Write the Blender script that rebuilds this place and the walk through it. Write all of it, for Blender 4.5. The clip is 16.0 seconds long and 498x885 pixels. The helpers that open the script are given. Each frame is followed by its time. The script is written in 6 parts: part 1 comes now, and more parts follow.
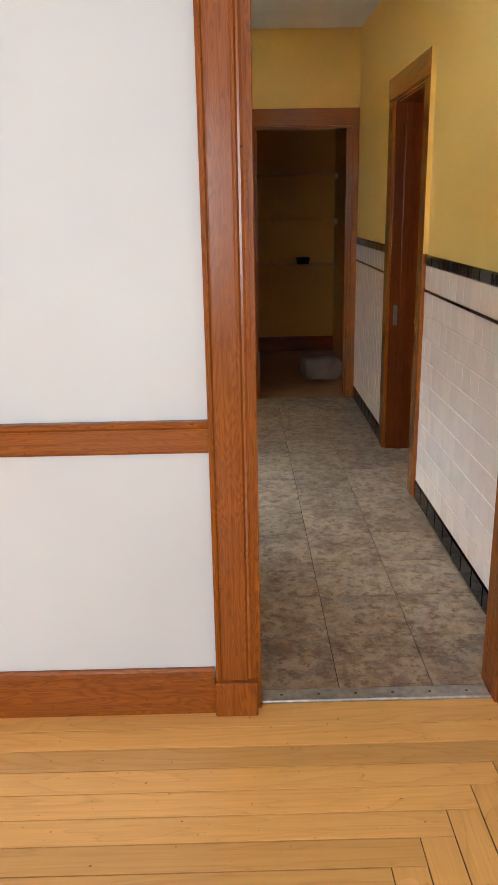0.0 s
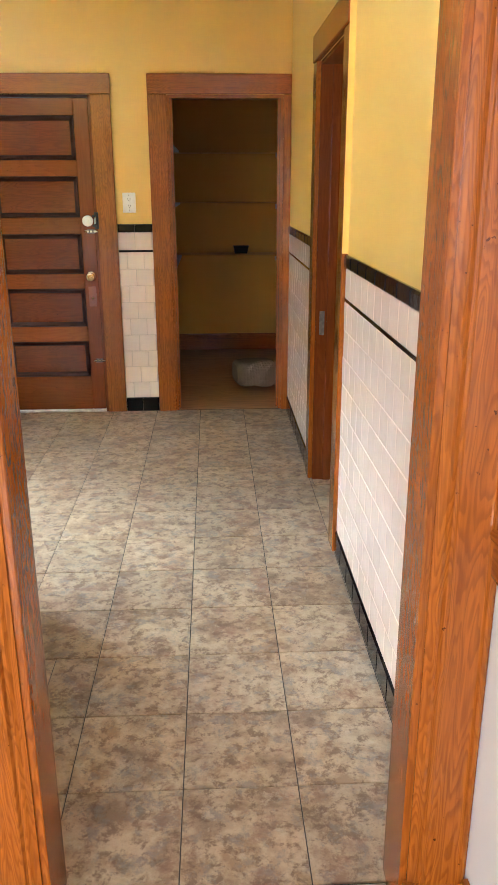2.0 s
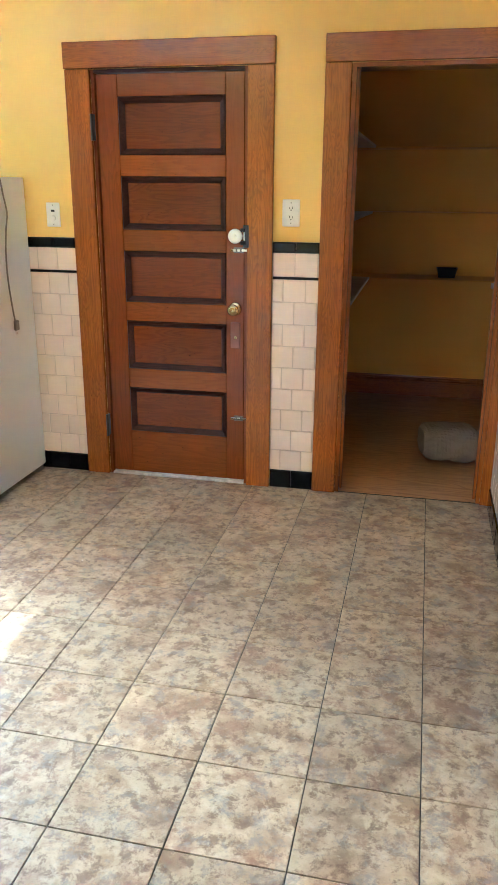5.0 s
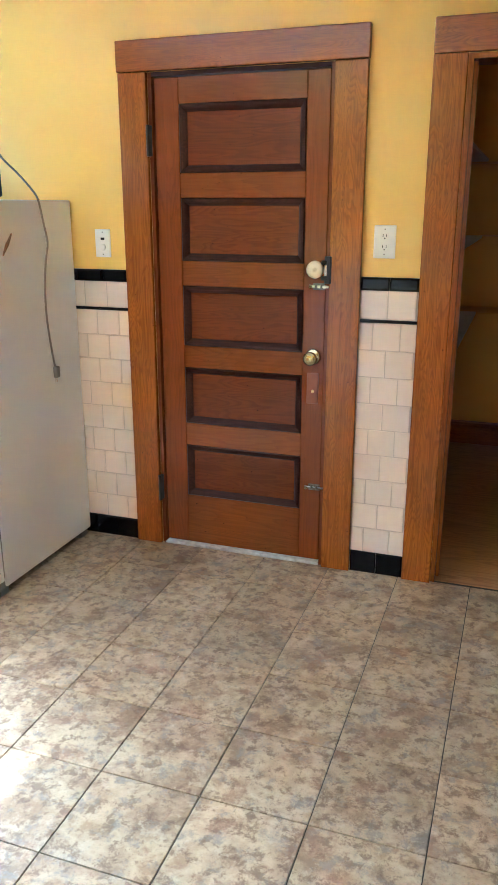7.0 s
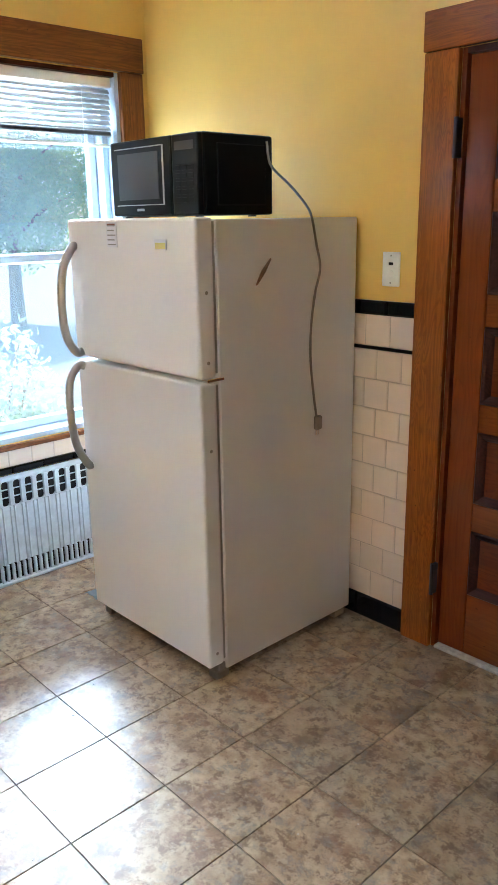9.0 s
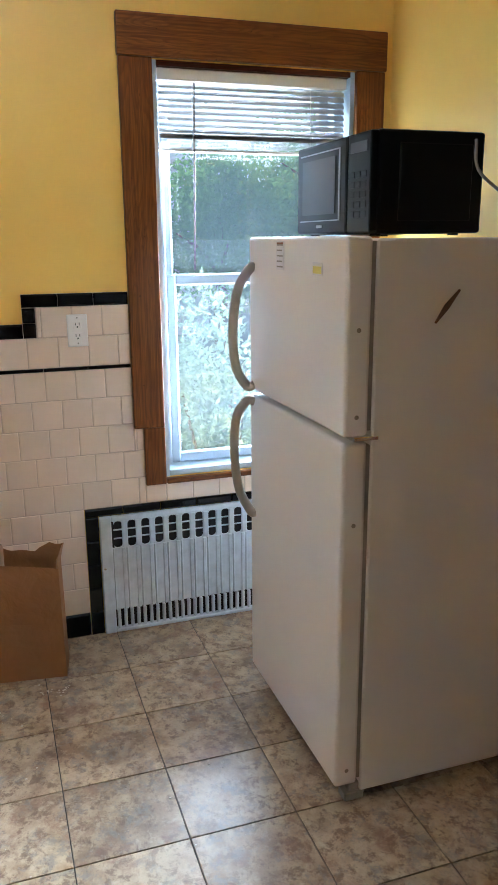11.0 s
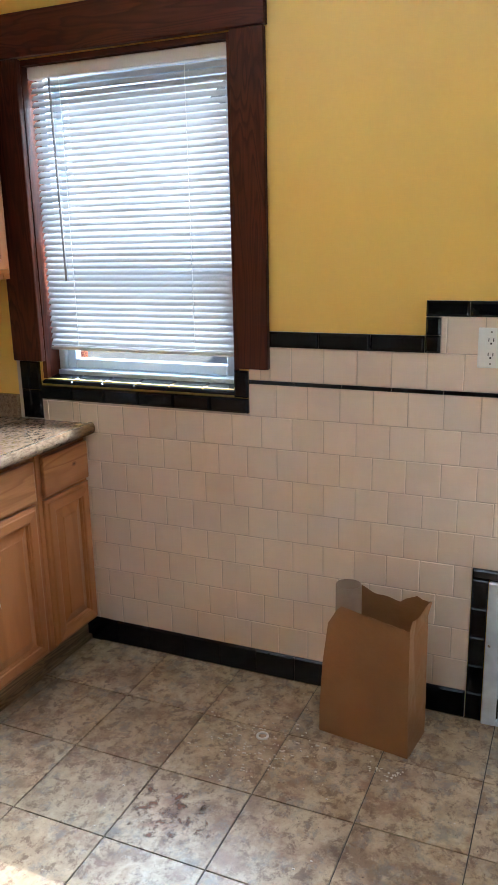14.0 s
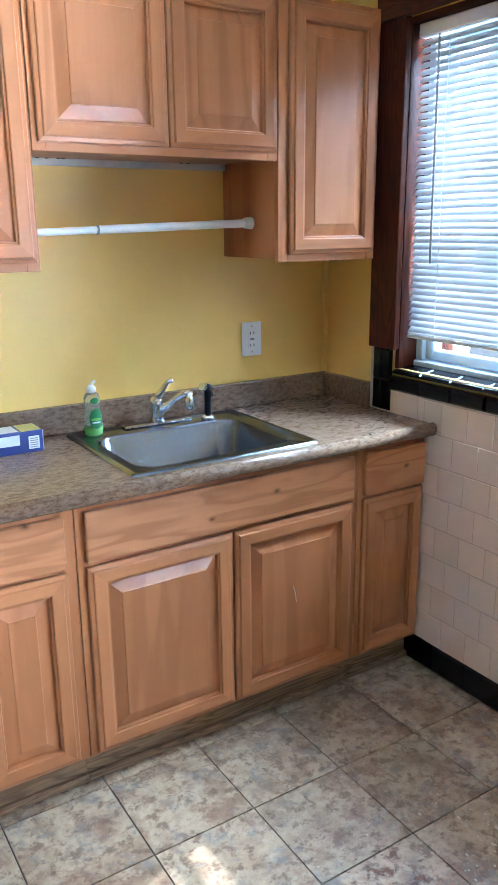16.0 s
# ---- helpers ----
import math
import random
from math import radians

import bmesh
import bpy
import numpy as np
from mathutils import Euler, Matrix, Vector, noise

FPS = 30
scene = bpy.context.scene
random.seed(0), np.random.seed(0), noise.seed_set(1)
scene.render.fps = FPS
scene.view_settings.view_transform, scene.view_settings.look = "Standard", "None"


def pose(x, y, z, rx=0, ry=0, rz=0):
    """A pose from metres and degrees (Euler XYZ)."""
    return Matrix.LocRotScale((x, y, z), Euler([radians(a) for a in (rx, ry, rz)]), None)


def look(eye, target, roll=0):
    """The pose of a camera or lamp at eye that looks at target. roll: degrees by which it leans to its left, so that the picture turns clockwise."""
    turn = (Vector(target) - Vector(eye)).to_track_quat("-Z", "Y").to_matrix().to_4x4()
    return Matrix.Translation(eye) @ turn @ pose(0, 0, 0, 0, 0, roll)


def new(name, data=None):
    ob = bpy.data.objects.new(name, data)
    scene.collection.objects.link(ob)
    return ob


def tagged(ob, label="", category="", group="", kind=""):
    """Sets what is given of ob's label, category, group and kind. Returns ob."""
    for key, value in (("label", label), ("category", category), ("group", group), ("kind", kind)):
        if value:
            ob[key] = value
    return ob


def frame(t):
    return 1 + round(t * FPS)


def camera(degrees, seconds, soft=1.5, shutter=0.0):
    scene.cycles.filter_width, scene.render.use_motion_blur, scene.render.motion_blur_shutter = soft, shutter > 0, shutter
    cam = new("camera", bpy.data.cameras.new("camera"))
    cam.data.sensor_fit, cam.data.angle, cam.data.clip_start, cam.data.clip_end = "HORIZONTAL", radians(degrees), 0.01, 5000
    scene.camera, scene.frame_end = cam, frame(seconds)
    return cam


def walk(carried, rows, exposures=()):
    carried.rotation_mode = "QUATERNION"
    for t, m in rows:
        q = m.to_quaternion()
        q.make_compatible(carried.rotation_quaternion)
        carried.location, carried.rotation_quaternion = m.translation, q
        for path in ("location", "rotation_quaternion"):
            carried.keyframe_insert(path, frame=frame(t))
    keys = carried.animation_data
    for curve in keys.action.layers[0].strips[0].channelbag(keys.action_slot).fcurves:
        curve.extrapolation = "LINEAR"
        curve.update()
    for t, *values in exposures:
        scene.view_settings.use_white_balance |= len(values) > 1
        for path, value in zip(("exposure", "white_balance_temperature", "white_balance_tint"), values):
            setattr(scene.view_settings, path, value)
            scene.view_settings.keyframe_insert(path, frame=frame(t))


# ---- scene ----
cam = camera(35.7, 16.0, soft=1.25)
METRES, EYE, TILT, LEAN, TURN = 6.04, 1.482, 0.0, 0.0, -0.6
ROWS = [
    (0.0, 0.0, 0.0, 0.0, -0.31, -16.97, 1.02),
    (0.5, 0.0081, 0.0335, 0.0014, -6.0, -17.59, 0.61),
    (1.0, 0.0238, 0.0662, 0.0021, -8.99, -18.03, 0.42),
    (1.5, 0.0518, 0.1015, 0.003, -6.2, -18.26, 0.13),
    (2.0, 0.0644, 0.1344, 0.002, -2.09, -18.34, 0.18),
    (2.5, 0.0676, 0.1815, 0.0035, 0.86, -18.39, 0.65),
    (3.0, 0.0814, 0.2224, 0.0012, 4.94, -18.24, 0.9),
    (3.5, 0.0947, 0.2662, 0.0016, 11.64, -18.39, 0.21),
    (6.0, 0.0596, 0.4395, 0.0056, 13.59, -17.84, -0.13),
    (6.5, 0.0516, 0.4673, 0.0061, 14.83, -17.42, 0.2),
    (7.0, 0.0592, 0.498, 0.0073, 19.89, -17.0, 0.01),
    (7.5, 0.0672, 0.5329, 0.01, 28.36, -16.55, -0.17),
    (8.0, 0.0572, 0.5618, 0.0092, 34.3, -16.19, 0.21),
    (8.5, 0.0441, 0.5951, 0.0099, 39.53, -16.01, 0.87),
    (9.0, 0.046, 0.632, 0.0108, 47.35, -16.1, 0.91),
    (11.5, 0.0122, 0.7605, 0.0108, 78.1, -14.38, 0.43),
    (12.0, -0.0025, 0.7728, 0.0098, 84.91, -14.27, 0.6),
    (12.5, -0.0252, 0.7846, 0.0096, 91.17, -13.94, 0.93),
    (13.0, -0.0423, 0.8009, 0.0083, 97.93, -13.68, 1.16),
    (13.5, -0.0577, 0.8252, 0.0103, 106.46, -14.05, 1.01),
    (14.0, -0.0702, 0.8364, 0.0111, 113.98, -14.63, 1.17),
    (14.5, -0.0896, 0.8354, 0.0098, 121.96, -14.85, 1.1),
    (15.0, -0.1104, 0.8338, 0.0099, 130.37, -15.03, 1.01),
    (15.5, -0.1327, 0.8418, 0.01, 139.41, -15.33, 0.78),
    (16.0, -0.1505, 0.8538, 0.0097, 148.06, -15.59, 0.54),
]
walk(cam, [(t, pose(0, 0, EYE, TILT, LEAN, TURN) @ pose(METRES * x, METRES * y, METRES * z, 90 + pitch, roll, yaw)) for t, x, y, z, yaw, pitch, roll in ROWS],
     [(0.0, 0.7, 5750, 9), (0.5, 1.0, 5800, 9), (1.0, 1.3, 5750, 8), (1.5, 1.55, 5700, 8), (2.0, 1.75, 5600, 7), (3.0, 1.85, 5400, 5), (6.5, 1.95, 5200, 5), (7.0, 1.9, 5150, 5), (7.5, 1.7, 5250, 7), (8.0, 1.45, 5500, 8), (9.0, 1.05, 5650, 9), (11.3, 0.45, 5850, 11), (13.0, 0.45, 5900, 11), (14.5, 0.6, 5850, 11), (15.5, 0.66, 5550, 9), (16.0, 0.68, 4950, 7)])

# ---- world and light ----
SUN_WAY = Vector((1.0, 0.34, -0.98)).normalized()
world = bpy.data.worlds.new("sky")
scene.world = world
world.use_nodes = True
wn = world.node_tree.nodes
sky = wn.new("ShaderNodeTexSky")
sky.sky_type = "NISHITA"
sky.sun_disc = False
sky.sun_elevation = math.asin(-SUN_WAY.z)
sky.sun_rotation = math.atan2(-SUN_WAY.x, -SUN_WAY.y)
wn["Background"].inputs["Strength"].default_value = 0.11
world.node_tree.links.new(sky.outputs["Color"], wn["Background"].inputs["Color"])

sun_data = bpy.data.lights.new("sun", "SUN")
sun_data.energy, sun_data.angle, sun_data.color = 4.8, radians(0.5), (1.0, 0.95, 0.86)
sun = new("sun", sun_data)
sun.matrix_world = look((-8, -2, 9), Vector((-8, -2, 9)) + SUN_WAY)


def window_light(name, at, target, w, h, watts, colour=(0.74, 0.89, 1.0), spread=180):
    """An added area lamp for skylight that falls in through a window's opening."""
    d = bpy.data.lights.new(name, "AREA")
    d.shape, d.size, d.size_y, d.energy, d.color = "RECTANGLE", w, h, watts, colour
    d.spread = radians(spread)
    ob = new(name, d)
    ob.matrix_world = look(at, target)
    return ob


# added area lamps out of view: sky outside each window, fill from below sills
window_light("skylight_radiator_window", (-8.0, 8.3, 3.80), (-2.75, 5.5, 1.20), 3.6, 1.8, 210, spread=55)
# two extra fill lamps that brighten the room through the radiator window
window_light("north_sky_radiator_window", (-3.55, 7.00, 0.75), (-0.4, 3.6, 1.35), 1.1, 1.7, 430, (0.80, 0.92, 1.0), 120)
window_light("ground_light_radiator_window", (-3.75, 6.85, -0.10), (-0.8, 3.4, 2.6), 1.2, 1.0, 1050, (0.80, 0.92, 1.0), 110)
window_light("skylight_sink_window", (-3.9, 3.50, 3.00), (-0.8, 3.85, 0.35), 1.7, 1.4, 560)
# fill lamp for the dining room, in an opening made up for it
window_light("skylight_dining_window", (-1.25, -2.55, 1.5), (0.75, 1.3, 0.5), 2.0, 1.3, 66, (1.0, 0.985, 0.96))


# ---- materials ----
class Shader:
    """A small wrapper round one node material with a Principled surface."""

    def __init__(self, name, rough=0.5, metal=0.0, spec=0.5):
        self.m = bpy.data.materials.new(name)
        self.m.use_nodes = True
        self.n, self.l = self.m.node_tree.nodes, self.m.node_tree.links
        self.b = self.n["Principled BSDF"]
        self.b.inputs["Roughness"].default_value = rough
        self.b.inputs["Metallic"].default_value = metal
        self.b.inputs["Specular IOR Level"].default_value = spec

    def coords(self, scale=(1, 1, 1), jitter=0.0):
        tc = self.n.new("ShaderNodeTexCoord")
        out = tc.outputs["Object"]
        if jitter:
            info = self.n.new("ShaderNodeObjectInfo")
            comb = self.n.new("ShaderNodeVectorMath")
            comb.operation = "MULTIPLY_ADD"
            comb.inputs[1].default_value = (jitter, jitter * 1.7, jitter * 2.3)
            self.l.new(info.outputs["Random"], comb.inputs[0])
            self.l.new(out, comb.inputs[2])
            out = comb.outputs[0]
        mp = self.n.new("ShaderNodeMapping")
        mp.inputs["Scale"].default_value = scale
        self.l.new(out, mp.inputs["Vector"])
        return mp.outputs["Vector"]

    def noise(self, vec, scale, detail=4.0, rough=0.55, distort=0.0):
        t = self.n.new("ShaderNodeTexNoise")
        t.inputs["Scale"].default_value = scale
        t.inputs["Detail"].default_value = detail
        t.inputs["Roughness"].default_value = rough
        t.inputs["Distortion"].default_value = distort
        self.l.new(vec, t.inputs["Vector"])
        return t.outputs["Fac"]

    def ramp(self, fac, stops):
        r = self.n.new("ShaderNodeValToRGB")
        e = r.color_ramp.elements
        while len(e) < len(stops):
            e.new(0.5)
        for el, (p, c) in zip(e, stops):
            el.position = p
            el.color = (*c, 1) if len(c) == 3 else c
        self.l.new(fac, r.inputs["Fac"])
        return r.outputs["Color"]

    def mix(self, fac, a, b, mode="MIX"):
        m = self.n.new("ShaderNodeMix")
        m.data_type, m.blend_type = "RGBA", mode
        for sock, v in ((m.inputs[0], fac), (m.inputs[6], a), (m.inputs[7], b)):
            if isinstance(v, (int, float)):
                sock.default_value = v
            elif isinstance(v, tuple):
                sock.default_value = (*v, 1)
            else:
                self.l.new(v, sock)
        return m.outputs[2]

    def hsv_random(self, col, amount):
        """Lightness that differs from piece to piece."""
        info = self.n.new("ShaderNodeObjectInfo")
        mr = self.n.new("ShaderNodeMapRange")
        mr.inputs[3].default_value, mr.inputs[4].default_value = 1 - amount, 1 + amount
        self.l.new(info.outputs["Random"], mr.inputs[0])
        h = self.n.new("ShaderNodeHueSaturation")
        self.l.new(mr.outputs[0], h.inputs["Value"])
        self.l.new(col, h.inputs["Color"])
        return h.outputs["Color"]

    def colour(self, c):
        if isinstance(c, tuple):
            self.b.inputs["Base Color"].default_value = (*c, 1)
        else:
            self.l.new(c, self.b.inputs["Base Color"])
        return self

    def rough(self, fac, lo, hi):
        mr = self.n.new("ShaderNodeMapRange")
        mr.inputs[3].default_value, mr.inputs[4].default_value = lo, hi
        self.l.new(fac, mr.inputs[0])
        self.l.new(mr.outputs[0], self.b.inputs["Roughness"])
        return self

    def bump(self, fac, strength, dist=0.002):
        bp = self.n.new("ShaderNodeBump")
        bp.inputs["Strength"].default_value, bp.inputs["Distance"].default_value = strength, dist
        self.l.new(fac, bp.inputs["Height"])
        if self.b.inputs["Normal"].is_linked:
            self.l.new(self.b.inputs["Normal"].links[0].from_socket, bp.inputs["Normal"])
        self.l.new(bp.outputs["Normal"], self.b.inputs["Normal"])
        return self


def paint(name, col, rough=0.5, mottle=0.06, bump=0.25, grain=160):
    s = Shader(name, rough)
    v = s.coords()
    big = s.noise(v, 1.3, 3)
    lo, hi = tuple(c * (1 - mottle) for c in col), tuple(min(1, c * (1 + mottle)) for c in col)
    s.colour(s.ramp(big, [(0.3, lo), (0.7, hi)]))
    s.bump(s.noise(v, grain, 3), bump, 0.0008)
    s.bump(s.noise(v, 9, 3), bump * 0.5, 0.002)
    return s.m


def wood(name, light, dark, axis="z", rough=(0.30, 0.50), figure=1.0, jitter=7.0, nicks=False, vary=0.08, coarse=9.0, pore=0.5, spec=0.3, knots=False, lines=0.75):
    """Varnished wood: dark growth lines that wander along one axis, fine pores, blotches."""
    s = Shader(name, spec=spec)
    i = "xyz".index(axis)
    wide = [coarse] * 3
    wide[i] = coarse * 0.13
    v = s.coords(tuple(wide), jitter)
    fine = [130.0] * 3
    fine[i] = 3.5
    vf = s.coords(tuple(fine), jitter)
    warp = s.noise(v, 1.0, 3, 0.45, 0.5)
    mul, ring = s.n.new("ShaderNodeMath"), s.n.new("ShaderNodeMath")
    mul.operation, ring.operation = "MULTIPLY", "FRACT"
    mul.inputs[1].default_value = 24.0 * figure
    s.l.new(warp, mul.inputs[0])
    s.l.new(mul.outputs[0], ring.inputs[0])
    mid = tuple(0.6 * a + 0.4 * b for a, b in zip(light, dark))
    late = tuple(a + (b - a) * lines for a, b in zip(light, dark))
    col = s.ramp(ring.outputs[0], [(0.0, mid), (0.12, light), (0.50, light), (0.84, late), (0.97, late), (1.0, mid)])
    pores = s.noise(vf, 1.0, 4, 0.6)
    col = s.mix(s.ramp(pores, [(0.35, (pore, pore, pore)), (0.6, (0, 0, 0))]), col, dark)
    blot = s.noise(s.coords((1, 1, 1), jitter), 4.0, 5)
    col = s.mix(s.ramp(blot, [(0.45, (0, 0, 0)), (0.8, (0.45, 0.45, 0.45))]), col, mid)
    if nicks:
        chip = s.noise(s.coords((1, 1, 1), jitter), 75.0, 3, 0.5)
        col = s.mix(s.ramp(chip, [(0.72, (0, 0, 0)), (0.75, (0.8, 0.8, 0.8))]), col, tuple(c * 0.25 for c in dark))
    if knots:
        vor = s.n.new("ShaderNodeTexVoronoi")
        vor.inputs["Scale"].default_value = 1.0
        vor.voronoi_dimensions = "2D"
        flat = s.n.new("ShaderNodeVectorRotate")
        flat.rotation_type = "X_AXIS"
        flat.inputs["Angle"].default_value = math.pi / 2
        s.l.new(s.coords((9.0, 1.0, 14.0), 5.0), flat.inputs["Vector"])
        s.l.new(flat.outputs[0], vor.inputs["Vector"])
        few = s.n.new("ShaderNodeSeparateColor")
        s.l.new(vor.outputs["Color"], few.inputs[0])
        pick = s.ramp(few.outputs[0], [(0.74, (0, 0, 0)), (0.76, (1, 1, 1))])
        spot = s.ramp(vor.outputs["Distance"], [(0.03, (0.9, 0.9, 0.9)), (0.07, (0.5, 0.5, 0.5)), (0.16, (0, 0, 0))])
        col = s.mix(s.mix(1.0, pick, spot, "MULTIPLY"), col, tuple(c * 0.30 for c in dark))
    s.colour(s.hsv_random(col, vary))
    s.rough(blot, *rough)
    s.bump(pores, 0.20 * pore, 0.0006)
    s.bump(s.noise(v, 0.7, 2), 0.08, 0.002)
    return s.m


def plain(name, col, rough=0.4, metal=0.0, mottle=0.08, scale=14.0, bump=0.05):
    s = Shader(name, rough, metal)
    v = s.coords((1, 1, 1), 3.0)
    n = s.noise(v, scale, 5)
    s.colour(s.ramp(n, [(0.3, tuple(c * (1 - mottle) for c in col)), (0.7, tuple(min(1, c * (1 + mottle)) for c in col))]))
    s.rough(s.noise(v, scale * 2.3, 4), rough * 0.8, min(1, rough * 1.2))
    if bump:
        s.bump(s.noise(v, scale * 9, 3), bump, 0.0006)
    return s.m


YELLOW = paint("yellow_wall_paint", (0.80, 0.508, 0.112), 0.42, 0.035)
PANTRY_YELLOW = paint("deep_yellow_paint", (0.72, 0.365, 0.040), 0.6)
WHITE_WALL = paint("white_wall_paint", (0.66, 0.67, 0.655), 0.5)
CEILING = paint("ceiling_white", (0.80, 0.80, 0.82), 0.7)
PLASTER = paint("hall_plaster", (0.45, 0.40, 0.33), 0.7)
TRIM = ((0.335, 0.094, 0.009), (0.105, 0.022, 0.003))
TRIM_Z = wood("varnished_pine_upright", *TRIM, "z", (0.13, 0.28), 1.2, nicks=True, coarse=13.0, pore=0.4, lines=0.36, spec=0.42)
TRIM_X = wood("varnished_pine_along_x", *TRIM, "x", (0.13, 0.28), 1.2, nicks=True, coarse=13.0, pore=0.4, lines=0.36, spec=0.42)
TRIM_Y = wood("varnished_pine_along_y", *TRIM, "y", (0.13, 0.28), 1.2, nicks=True, coarse=13.0, pore=0.4, lines=0.36, spec=0.42)
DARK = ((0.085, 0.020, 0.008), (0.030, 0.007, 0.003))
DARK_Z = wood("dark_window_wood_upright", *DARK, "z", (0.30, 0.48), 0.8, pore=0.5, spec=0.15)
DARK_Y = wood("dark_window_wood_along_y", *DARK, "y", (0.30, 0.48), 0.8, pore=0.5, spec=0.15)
# worn window wood, its colour lightened for light spilling onto the casing
LIT_BROWN = ((0.190, 0.061, 0.012), (0.055, 0.015, 0.004))
LIT_BROWN_Z = wood("worn_window_wood_lit_upright", *LIT_BROWN, "z", (0.30, 0.48), 1.1, nicks=True, pore=0.7, coarse=10.0, spec=0.2, lines=0.4)
LIT_BROWN_Y = wood("worn_window_wood_lit_along_y", *LIT_BROWN, "y", (0.30, 0.48), 1.1, nicks=True, pore=0.7, coarse=10.0, spec=0.2, lines=0.4)
DOOR_Z = wood("red_brown_door_wood_upright", (0.180, 0.040, 0.006), (0.090, 0.018, 0.003), "z", (0.12, 0.28), 0.6, nicks=True, pore=0.25, lines=0.22, spec=0.42)
DOOR_X = wood("red_brown_door_wood_level", (0.200, 0.052, 0.008), (0.105, 0.023, 0.004), "x", (0.12, 0.28), 0.6, nicks=True, pore=0.25, lines=0.22, spec=0.42)
PANEL_X = wood("red_brown_panel_wood", (0.140, 0.031, 0.006), (0.070, 0.014, 0.004), "x", (0.14, 0.30), 0.9, nicks=True, pore=0.25, lines=0.38, spec=0.4)
MOULD_AND_GAP = wood("dark_moulding_and_gap_shade", (0.052, 0.014, 0.008), (0.026, 0.008, 0.005), "x", (0.40, 0.60), spec=0.15)
MAPLE = ((0.46, 0.186, 0.068), (0.29, 0.100, 0.033))
MAPLE_Z = wood("maple_cabinet_upright", *MAPLE, "z", (0.28, 0.42), 0.25, coarse=5.0, pore=0.10, lines=0.45)
MAPLE_X = wood("maple_cabinet_level", *MAPLE, "x", (0.28, 0.42), 0.3, coarse=5.0, pore=0.10, lines=0.45)
KNOTTY_X = wood("knotty_maple_drawer", (0.48, 0.210, 0.084), (0.28, 0.098, 0.033), "x", (0.28, 0.42), 0.45, coarse=6.0, pore=0.15, knots=True, lines=0.6)
TOE_WOOD = wood("grey_brown_toe_board", (0.34, 0.215, 0.115), (0.13, 0.075, 0.040), "x", (0.4, 0.6), nicks=True)
OAK = ((0.86, 0.465, 0.135), (0.58, 0.262, 0.062))
OAK_X = wood("worn_oak_along_x", *OAK, "x", (0.14, 0.32), 0.35, 9.0, True, 0.17, pore=0.22, spec=0.45, lines=0.14)
OAK_Y = wood("worn_oak_along_y", *OAK, "y", (0.14, 0.32), 0.35, 9.0, True, 0.17, pore=0.22, spec=0.45, lines=0.14)
PINE_FLOOR = wood("pantry_floor_wood", (0.46, 0.215, 0.080), (0.27, 0.115, 0.038), "x", (0.3, 0.5), 0.5)


def floor_tile_material():
    s = Shader("mottled_vinyl_tile")
    v = s.coords((1, 1, 1), 23.0)
    big = s.noise(v, 7.0, 6, 0.62, 0.15)
    mid = s.noise(v, 26.0, 9, 0.72, 0.25)
    col = s.ramp(big, [(0.36, (0.25, 0.175, 0.115)), (0.46, (0.40, 0.31, 0.215)), (0.55, (0.52, 0.43, 0.31)), (0.65, (0.34, 0.245, 0.155))])
    col = s.mix(s.ramp(mid, [(0.50, (0, 0, 0)), (0.60, (0.75, 0.75, 0.75))]), col, (0.135, 0.072, 0.040))
    grey = s.noise(s.coords((1, 1, 1), 41.0), 15.0, 8, 0.74, 0.2)
    col = s.mix(s.ramp(grey, [(0.52, (0, 0, 0)), (0.62, (0.7, 0.7, 0.7))]), col, (0.225, 0.22, 0.215))
    pale = s.noise(s.coords((1, 1, 1), 67.0), 22.0, 9, 0.75, 0.2)
    col = s.mix(s.ramp(pale, [(0.55, (0, 0, 0)), (0.64, (0.55, 0.55, 0.55))]), col, (0.56, 0.50, 0.405))
    rust = s.noise(s.coords((1, 1, 1), 91.0), 9.0, 8, 0.7, 0.2)
    col = s.mix(s.ramp(rust, [(0.54, (0, 0, 0)), (0.64, (0.65, 0.65, 0.65))]), col, (0.24, 0.13, 0.085))
    specks = s.noise(s.coords((1, 1, 1), 13.0), 95.0, 5, 0.65)
    col = s.mix(s.ramp(specks, [(0.57, (0, 0, 0)), (0.72, (0.5, 0.5, 0.5))]), col, (0.12, 0.09, 0.07))
    dim = s.mix(1.0, col, (0.85, 0.755, 0.65), "MULTIPLY")
    s.colour(s.hsv_random(dim, 0.12))
    s.rough(mid, 0.26, 0.48)
    s.bump(s.noise(v, 60.0, 5), 0.18, 0.0015)
    s.bump(mid, 0.12, 0.003)
    return s.m


def wall_tile_material(name, col, rough, vary, spec=0.5):
    s = Shader(name, rough, spec=spec)
    v = s.coords((1, 1, 1), 11.0)
    n = s.noise(v, 7.0, 5)
    c = s.ramp(n, [(0.3, tuple(a * 0.93 for a in col)), (0.7, col)])
    dirt = s.noise(v, 30.0, 8, 0.7)
    c = s.mix(s.ramp(dirt, [(0.66, (0, 0, 0)), (0.80, (0.35, 0.35, 0.35))]), c, tuple(a * 0.6 for a in col))
    s.colour(s.hsv_random(c, vary))
    s.rough(n, rough * 0.7, rough * 1.5)
    s.bump(s.noise(v, 14.0, 3), 0.28, 0.004)
    return s.m


FLOOR_TILE = floor_tile_material()
WALL_TILE = wall_tile_material("cream_glazed_tile", (0.83, 0.665, 0.525), 0.15, 0.04)
BLACK_TILE = wall_tile_material("black_glazed_tile", (0.005, 0.005, 0.006), 0.09, 0.2, 0.22)
GROUT = plain("pale_brown_grout", (0.54, 0.43, 0.335), 0.9)
